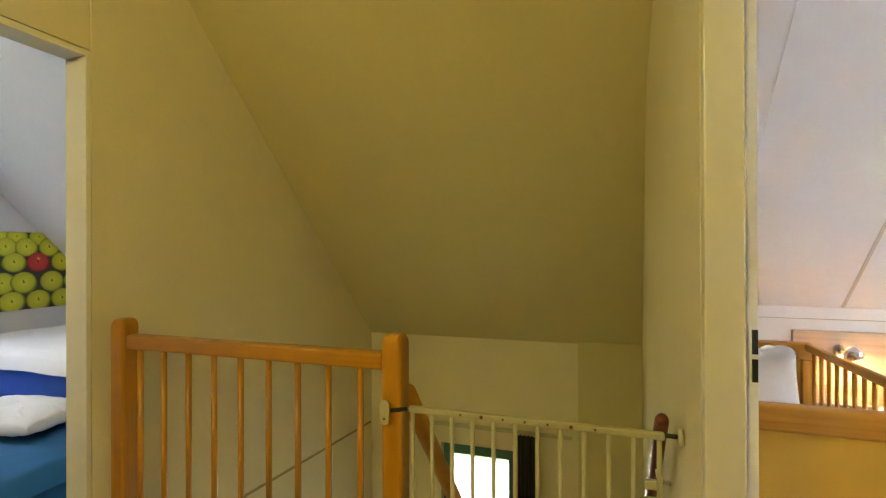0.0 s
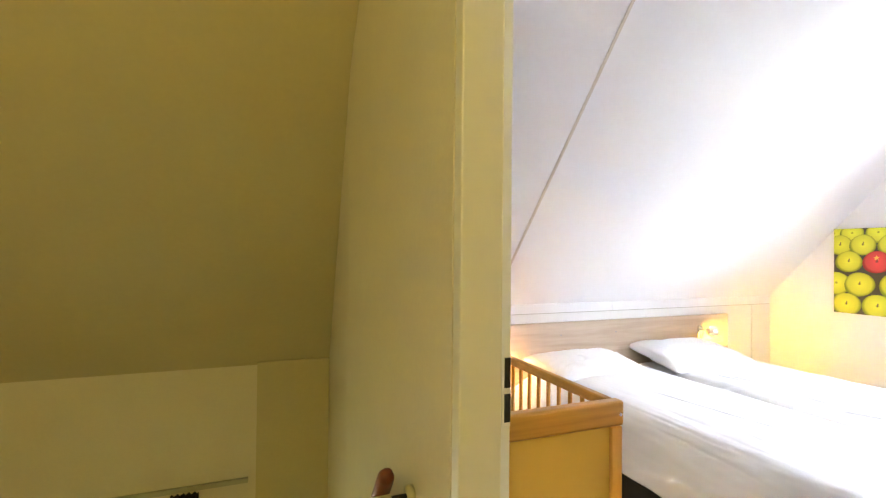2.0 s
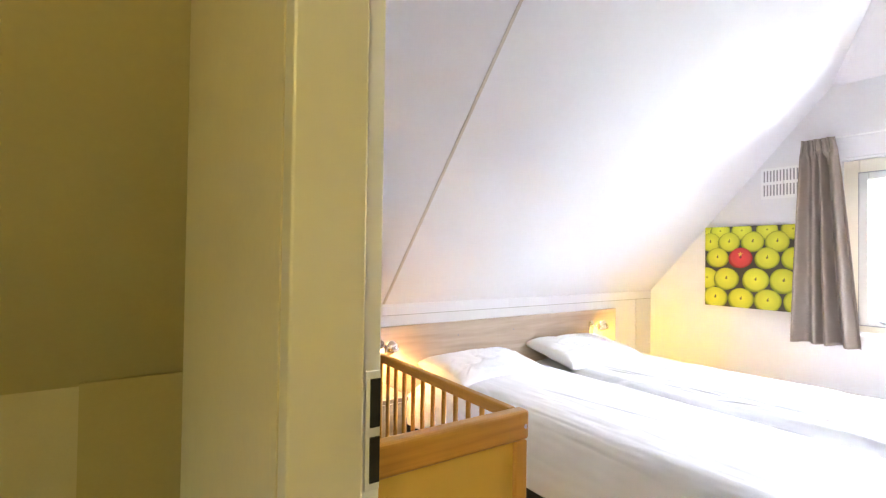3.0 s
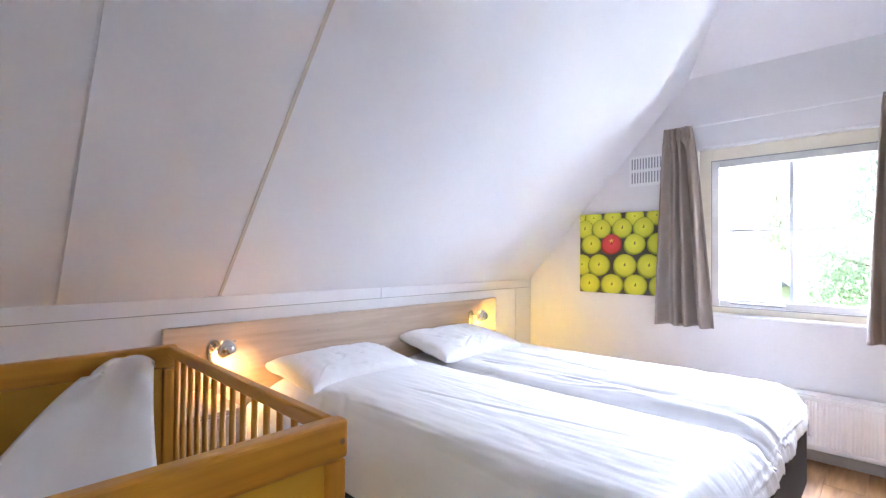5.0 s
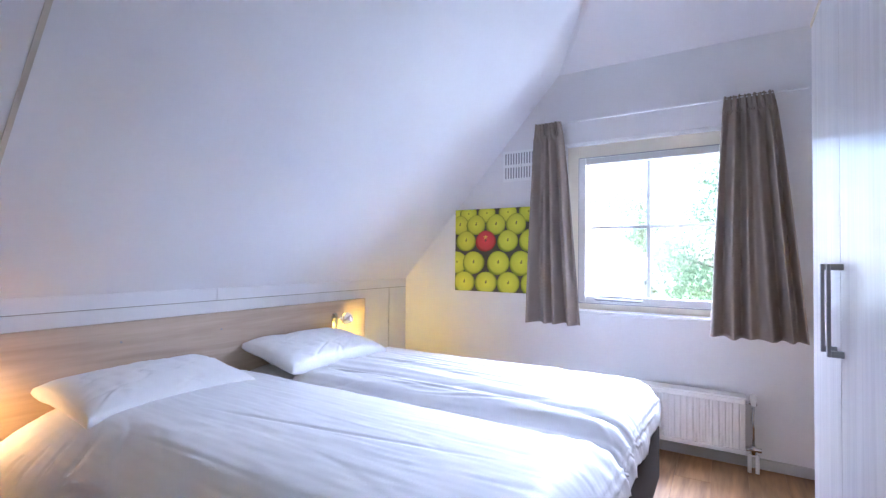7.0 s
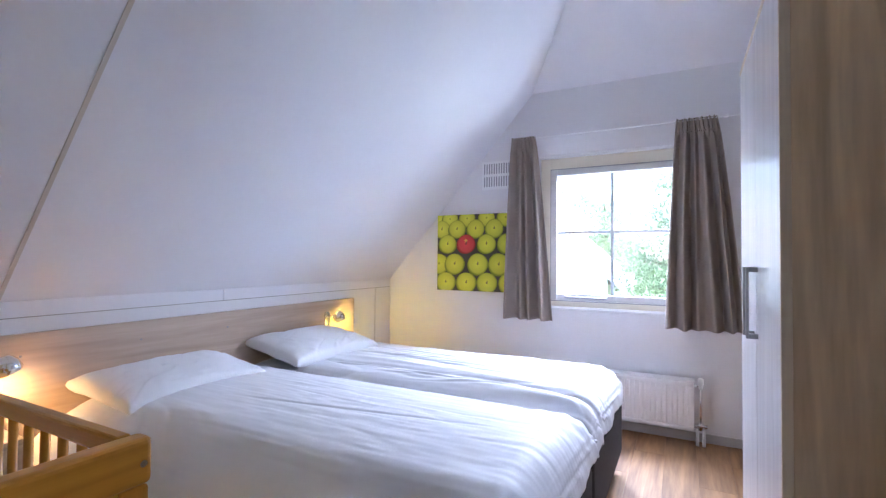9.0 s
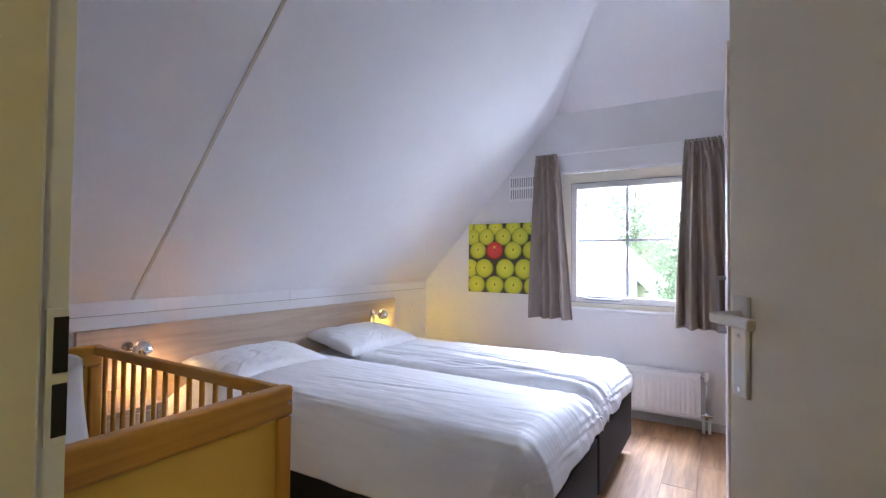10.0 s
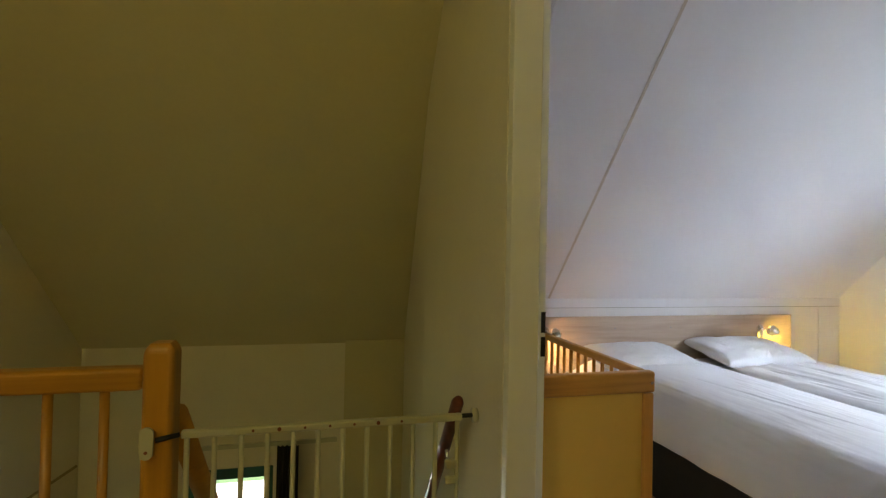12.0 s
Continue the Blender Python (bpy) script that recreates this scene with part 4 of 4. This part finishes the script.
def pillow(cx, cy, cz, w, l, h, turn, tilt, seed, label, mat=None):
    p = thing("pillow", label, "pillow", (cx, cy, cz), turn)
    b = bmesh.new()
    nu, nv = 110, 80
    rng = random.Random(int(seed * 10))
    folds = []
    for k in range(11):
        fx, fy = rng.uniform(-0.8, 0.9), rng.uniform(-0.95, 0.35)
        folds.append((fx, fy, rng.choice((0.5, 0.8, -0.5, 2.2)) + rng.uniform(-0.25, 0.25), rng.uniform(0.10, 0.30), rng.uniform(0.018, 0.035), rng.uniform(0.002, 0.005)))

    def f(sign):
        def g(u, v):
            a, c = u * 2 - 1, v * 2 - 1
            edge = max(0.0, (1 - abs(a) ** 2.6) * (1 - abs(c) ** 2.6)) ** 0.25
            x = a * w / 2 * (1 - 0.045 * (1 - abs(c) ** 2))
            y = c * l / 2 * (1 - 0.06 * (1 - a * a))
            wr = 0.012 * soft(a * 1.6, c * 1.6, 1.3, seed) + 0.005 * soft(a * 5, c * 2, 1.4, seed + 4) - 0.006 * max(0, 1 - abs(soft(a * 0.9 + c * 0.7, c * 1.5 - a * 0.8, 1.0, seed + 8)) * 12) - 0.004 * max(0, 1 - abs(soft(a * 1.6 - c, c * 1.1 + a * 0.5, 1.1, seed + 18)) * 16)
            for fx, fy, ang, ln, wd, dp in folds:
                ca, sa = math.cos(ang), math.sin(ang)
                along, off = (a - fx) * ca + (c - fy) * sa, (c - fy) * ca - (a - fx) * sa
                wr += dp * math.exp(-(off / wd) ** 2 - (along / ln) ** 2) - dp * 0.8 * math.exp(-((off - wd * 1.7) / wd) ** 2 - (along / ln) ** 2)
            z = (h / 2) * edge * sign * (1 if sign > 0 else 0.55) + wr * edge + math.tan(radians(tilt)) * y
            return (x, y, z)
        return g
    grid(b, nu, nv, f(1))
    grid(b, nu, nv, f(-1))
    bmesh.ops.remove_doubles(b, verts=b.verts, dist=0.0008)
    part("cushion", b, mat or M_LINEN, p, smooth=True)
    return p


pillow(-2.130, -0.280, 0.608, 0.665, 0.43, 0.145, 2, 7, 2.5, "plump white cotton pillow against the headboard")
pillow(-1.240, -0.285, 0.622, 0.68, 0.45, 0.15, -4, 9, 6.5, "white cotton pillow leaning on the headboard")

# nightstand
ns = thing("nightstand", "small oak laminate nightstand between the cot and the bed", "nightstand", (-2.915, -0.215, 0))
part("top", box(-0.20, 0.20, -0.19, 0.20, 0.545, 0.565, bevel=0.002), M_NIGHT, ns)
part("side", box(-0.195, -0.177, -0.185, 0.195, 0.0, 0.544), M_NIGHT, ns)
part("side", box(0.177, 0.195, -0.185, 0.195, 0.0, 0.544), M_NIGHT, ns)
part("drawer_front", box(-0.175, 0.175, -0.185, -0.167, 0.36, 0.54, bevel=0.002), M_NIGHT, ns)
part("shelf", box(-0.176, 0.176, -0.165, 0.195, 0.10, 0.118), M_NIGHT, ns)

# cot
def cot():
    c = thing("cot", "pine baby cot with slatted sides and pale yellow end panels", "cot", (-3.60, -1.50, 0))
    W, L, Z = 0.637, 1.105, 0.853
    for x in (0.0, W - 0.045):
        for y in (0.0, L - 0.035):
            part("post", box(x, x + 0.045, y, y + 0.035, 0.0, Z - 0.082, bevel=0.006), M_COT, c)
    for y in (-0.004, L - 0.034):
        part("end_rail", box(-0.003, W + 0.003, y, y + 0.042, Z - 0.080, Z, bevel=0.010, seg=3), M_COTX, c)
        part("end_panel", box(0.0455, W - 0.0455, y + 0.014, y + 0.026, 0.20, Z - 0.0805), M_YELLOW, c, "pale yellow end panel")
        part("lower_rail", box(0.0455, W - 0.0455, y + 0.006, y + 0.034, 0.13, 0.199, bevel=0.004), M_COTX, c)
    for x in (0.006, W - 0.036):
        part("side_rail", box(x, x + 0.028, 0.0395, L - 0.0355, Z - 0.036, Z - 0.001, bevel=0.006), M_COTY, c)
        part("side_rail", box(x, x + 0.028, 0.0355, L - 0.0355, 0.19, 0.225, bevel=0.006), M_COTY, c)
        for k in range(14):
            y = 0.105 + k * (L - 0.21) / 13
            part("slat", tube(bmesh.new(), [(x + 0.014, y, 0.2255), (x + 0.014, y, Z - 0.0365)], 0.0085, 10), M_COT, c, smooth=True)
    part("bolt", tube(bmesh.new(), [(W + 0.0035, 0.018, Z - 0.042), (W + 0.007, 0.018, Z - 0.042)], 0.009, 14), M_CHROME, c, "metal bolt head")
    part("bolt", tube(bmesh.new(), [(W - 0.014, -0.0045, Z - 0.042), (W - 0.014, -0.006, Z - 0.042)], 0.006, 14), M_CHROME, c, "metal bolt head")
    part("base", box(0.05, W - 0.05, 0.05, L - 0.05, 0.24, 0.26), M_COTY, c)
    part("mattress", box(0.052, W - 0.052, 0.052, L - 0.052, 0.261, 0.36, bevel=0.02, seg=3), M_TOWEL, c, "white cot mattress")


cot()


def cot_cloth():
    """White folded blanket hung over the far end of the cot."""
    d = thing("cot_blanket", "white soft blanket draped inside over the end of the cot", "blanket", (-3.02, -0.43, 0.36))

    def f(u, v):
        w = 0.16 + 0.42 * v ** 0.8
        x = -0.03 - w * u - 0.04 * v
        z = 0.475 * (1 - v) - 0.0 + 0.012 * math.sin(u * 5)
        y = -0.04 - 0.28 * v ** 1.6 - 0.015 * math.sin(u * 7 + 1) - 0.02 * math.sin(math.pi * u)
        if v < 0.04:
            z -= 0.02 * (abs(u - 0.5) * 2) ** 3
        return (x, y, z)
    ob = part("cloth", grid(bmesh.new(), 30, 40, f), M_TOWEL, d, smooth=True)
    md = ob.modifiers.new("cloth_thickness", "SOLIDIFY")
    md.thickness = 0.018


cot_cloth()

# ---- landing things ----
def balustrade():
    b_ = thing("banister", "lacquered pine banister with round spindles beside the stairwell", "banister", (-5.70, -1.77, 0))

    def newel(x):
        b = box(x - 0.034, x + 0.034, -0.036, 0.036, -0.24, 1.062, bevel=0.014, seg=4)
        for v in b.verts:
            if v.co.z > 1.03:
                v.co.z -= 0.55 * (v.co.x - x) ** 2 / 0.034 + 0.012 * (abs(v.co.y) / 0.036) ** 2
        part("newel_post", b, M_PINE, b_)
    newel(0.030)
    newel(1.150)
    part("handrail", box(0.0645, 1.115, -0.026, 0.026, 0.940, 0.994, bevel=0.010, seg=3), M_PINEX, b_)
    part("base_rail", box(0.0645, 1.115, -0.024, 0.024, 0.06, 0.10, bevel=0.006), M_PINEX, b_)
    for k in range(9):
        x = 0.109 + 0.1150 * k
        part("spindle", tube(bmesh.new(), [(x, 0, 0.1005), (x, 0, 0.9395)], 0.0105, 12), M_PINE, b_, smooth=True)
    # sloping stair rail that goes down from the newel
    b = tube(bmesh.new(), [(1.165, 0.05, 0.86), (1.175, 0.40, 0.44), (1.19, 1.0, -0.28), (1.20, 1.60, -1.0)], 0.030, 12)
    part("stair_rail", b, M_PINEY, b_, "sloping pine stair rail", True)
    part("stringer", prism(bmesh.new(), [(0.043, -0.26), (1.8, -2.10), (1.8, -2.42), (0.043, -0.58)], 1.145, 1.175, "x"), M_PINEY, b_)


balustrade()


def gate():
    g = thing("stair_gate", "white lacquered metal safety gate across the top of the stairs", "stair gate", (-4.50, -1.785, 0))
    W = 0.70
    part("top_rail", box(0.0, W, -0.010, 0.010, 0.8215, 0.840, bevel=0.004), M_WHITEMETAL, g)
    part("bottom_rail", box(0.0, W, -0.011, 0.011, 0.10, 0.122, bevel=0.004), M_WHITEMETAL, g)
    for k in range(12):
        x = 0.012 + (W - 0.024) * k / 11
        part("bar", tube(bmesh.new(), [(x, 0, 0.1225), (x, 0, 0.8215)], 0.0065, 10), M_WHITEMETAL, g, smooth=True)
    for k in range(7):
        x = 0.163 + 0.0615 * k
        part("hole_plug", tube(bmesh.new(), [(x, -0.0105, 0.832), (x, -0.0125, 0.832)], 0.0052 if k in (1, 5) else 0.0034, 10), M_MAHOG, g)
    part("latch", tube(bmesh.new(), [(-0.046, -0.034, 0.832), (-0.001, -0.012, 0.834)], 0.006, 10), M_BLACK, g, "black clamping screw", True)
    pad = [(-0.062 + 0.0145 * math.cos(k * math.pi / 10), (0.850 if k <= 10 else 0.805) + 0.0145 * math.sin(k * math.pi / 10)) for k in range(20)]
    part("pad", prism(bmesh.new(), pad, -0.043, -0.0365, "y"), M_WHITEMETAL, g, "white oval pad on the newel")
    part("pad_hole", tube(bmesh.new(), [(-0.062, -0.0432, 0.808), (-0.062, -0.0440, 0.808)], 0.004, 10), M_MAHOG, g)
    part("clamp", tube(bmesh.new(), [(W + 0.001, 0, 0.833), (W + 0.030, 0, 0.833)], 0.006, 10), M_BLACK, g, "black clamping screw", True)
    part("wall_cup", tube(bmesh.new(), [(W + 0.0305, 0, 0.833), (W + 0.044, 0, 0.833)], 0.020, 16), M_WHITEMETAL, g, smooth=True)
    part("hinge_block", box(W - 0.050, W - 0.02, -0.026, -0.0115, 0.700, 0.725, bevel=0.004), M_WHITEMETAL, g)
    part("hinge_block", box(W - 0.050, W - 0.02, -0.026, -0.0115, 0.660, 0.68, bevel=0.004), M_WHITEMETAL, g)


gate()

hr = thing("wall_handrail", "dark red-brown round handrail on the stairwell wall", "handrail", (-3.80, -1.74, 0.85))
b = tube(bmesh.new(), [(0.0, -0.012, 0.018), (0.0, 0.0, 0.006), (0.004, 0.33, -0.405), (0.012, 1.0, -1.20), (0.03, 1.7, -2.0)], [0.012, 0.018, 0.019, 0.021, 0.022], 14)
part("bar", b, M_MAHOG, hr, smooth=True)
for y, z in ((0.13, -0.155), (0.95, -1.14)):
    part("bracket", tube(bmesh.new(), [(0.003, y, z - 0.024), (0.01, y, z - 0.06), (0.04, y, z - 0.065)], 0.006, 8), M_CHROME, hr, "metal handrail bracket", True)

st = thing("staircase", "steep wooden staircase going down between the walls", "staircase", (-4.13, -1.80, 0))
st["kind"] = "structure"
for k in range(2, 10):
    y, z = 0.20 * (k - 1), -0.21 * k
    part("tread", box(-0.36, 0.22, y + 0.02, y + 0.24, z - 0.035, z, bevel=0.006), M_PINEX, st)
    part("riser", box(-0.36, 0.22, y + 0.002, y + 0.019, z - 0.0, z + 0.20 - 0.026), M_PINEX, st)

# stair window and its dark curtain
w2 = thing("window_2", "dark green framed lower window seen through the stairwell", "window", (-4.767, 0.20, -1.6))
w2["kind"] = "structure"
part("window_frame", (lambda b: (block(b, -0.264, 0.264, 0.02, 0.09, 1.398, 1.487, 0.004), block(b, -0.264, -0.204, 0.021, 0.089, 0.003, 1.397, 0.004), block(b, 0.224, 0.264, 0.021, 0.089, 0.003, 1.397, 0.004), block(b, -0.203, 0.223, 0.022, 0.088, 0.003, 0.06, 0.004), b)[-1])(bmesh.new()), M_GREEN, w2)
pn = part("pane", box(-0.203, 0.223, 0.05, 0.055, 0.061, 1.397), M_GLASS, w2)
pn.visible_shadow = False
dc = thing("dark_curtain", "near-black curtain beside the lower window", "curtain", (-4.40, 0.08, 0))
ob = part("cloth", grid(bmesh.new(), 40, 12, lambda u, v: (-0.07 + 0.13 * u, 0.012 * math.sin(u * 31), 0.045 - 1.75 * v)), M_DARK, dc, smooth=True)
ob.modifiers.new("cloth_thickness", "SOLIDIFY").thickness = 0.003

# ---- the far room ----
def far_bed(at, w, l, z, label, cover, sheet):
    bd = thing("bed", label, "bed", at)
    part("base", box(0, w, 0, l, 0.08, z - 0.25, bevel=0.01), M_BASE, bd)
    part("mattress", box(0.01, w - 0.01, 0.01, l - 0.01, z - 0.249, z - 0.02, bevel=0.03, seg=3), sheet, bd)

    def f(u, v):
        x, y = -0.02 + (w + 0.04) * u, -0.02 + (l + 0.04) * v
        e = min(u, 1 - u, v, 1 - v)
        return (x, y, z + 0.05 * min(1, e * 9) ** 0.5 + 0.012 * soft(x * 3, y * 3, 1.0, at[0]) - (0.06 if e == 0 else 0))
    ob = part("duvet", grid(bmesh.new(), 50, 60, f), cover, bd, smooth=True)
    for x in (0.05, w - 0.05):
        for y in (0.05, l - 0.05):
            part("leg", tube(bmesh.new(), [(x, y, 0), (x, y, 0.08)], 0.02, 8), M_BLACK, bd)


far_bed((-8.25, -1.22, 0), 2.0, 0.90, 0.66, "single bed with white duvet and deep blue sheet", M_LINEN, M_BLUE2)
far_bed((-8.25, -2.20, 0), 2.0, 0.92, 0.33, "low single bed with bright blue duvet", M_BLUE, M_BLUE)
pillow(-6.85, -1.45, 0.445, 0.6, 0.40, 0.14, 10, 0, 9.1, "crumpled white pillow on the blue bed")
fc = thing("far_curtain", "taupe curtain at the far room window", "curtain", (-8.27, -0.92, 0))
ob = part("cloth", grid(bmesh.new(), 40, 10, lambda u, v: (0.015 * math.sin(u * 25), -0.25 * u, 2.08 - 1.35 * v)), M_CURTAIN, fc, smooth=True)
ob.modifiers.new("cloth_thickness", "SOLIDIFY").thickness = 0.003

# ---- bedroom floor planks, last ----
pk = {}
rngp = random.Random(12)
for row in range(19):
    y1 = -0.012 - row * 0.17
    y0 = max(y1 - 0.1690, -3.199)
    x = -3.65 - rngp.uniform(0.0, 0.0)
    first = rngp.choice((0.35, 0.7, 1.05, 1.3))
    while x < -0.014:
        x1 = min(x + first, -0.013)
        first = 1.30
        key = (round(x1 - x, 4), round(y1 - y0, 4))
        if key not in pk:
            b = box(0, key[0] - 0.0012, -key[1], 0, -0.009, 0.0, bevel=0.0006, seg=1)
            me = bpy.data.meshes.new("plank")
            bmesh.ops.recalc_face_normals(b, faces=b.faces)
            b.to_mesh(me)
            b.free()
            me.materials.append(M_FLOOR)
            pk[key] = me
        ob = new("plank", pk[key])
        ob.parent = FLOOR
        ob.location = (x, y1, 0)
        x = x1
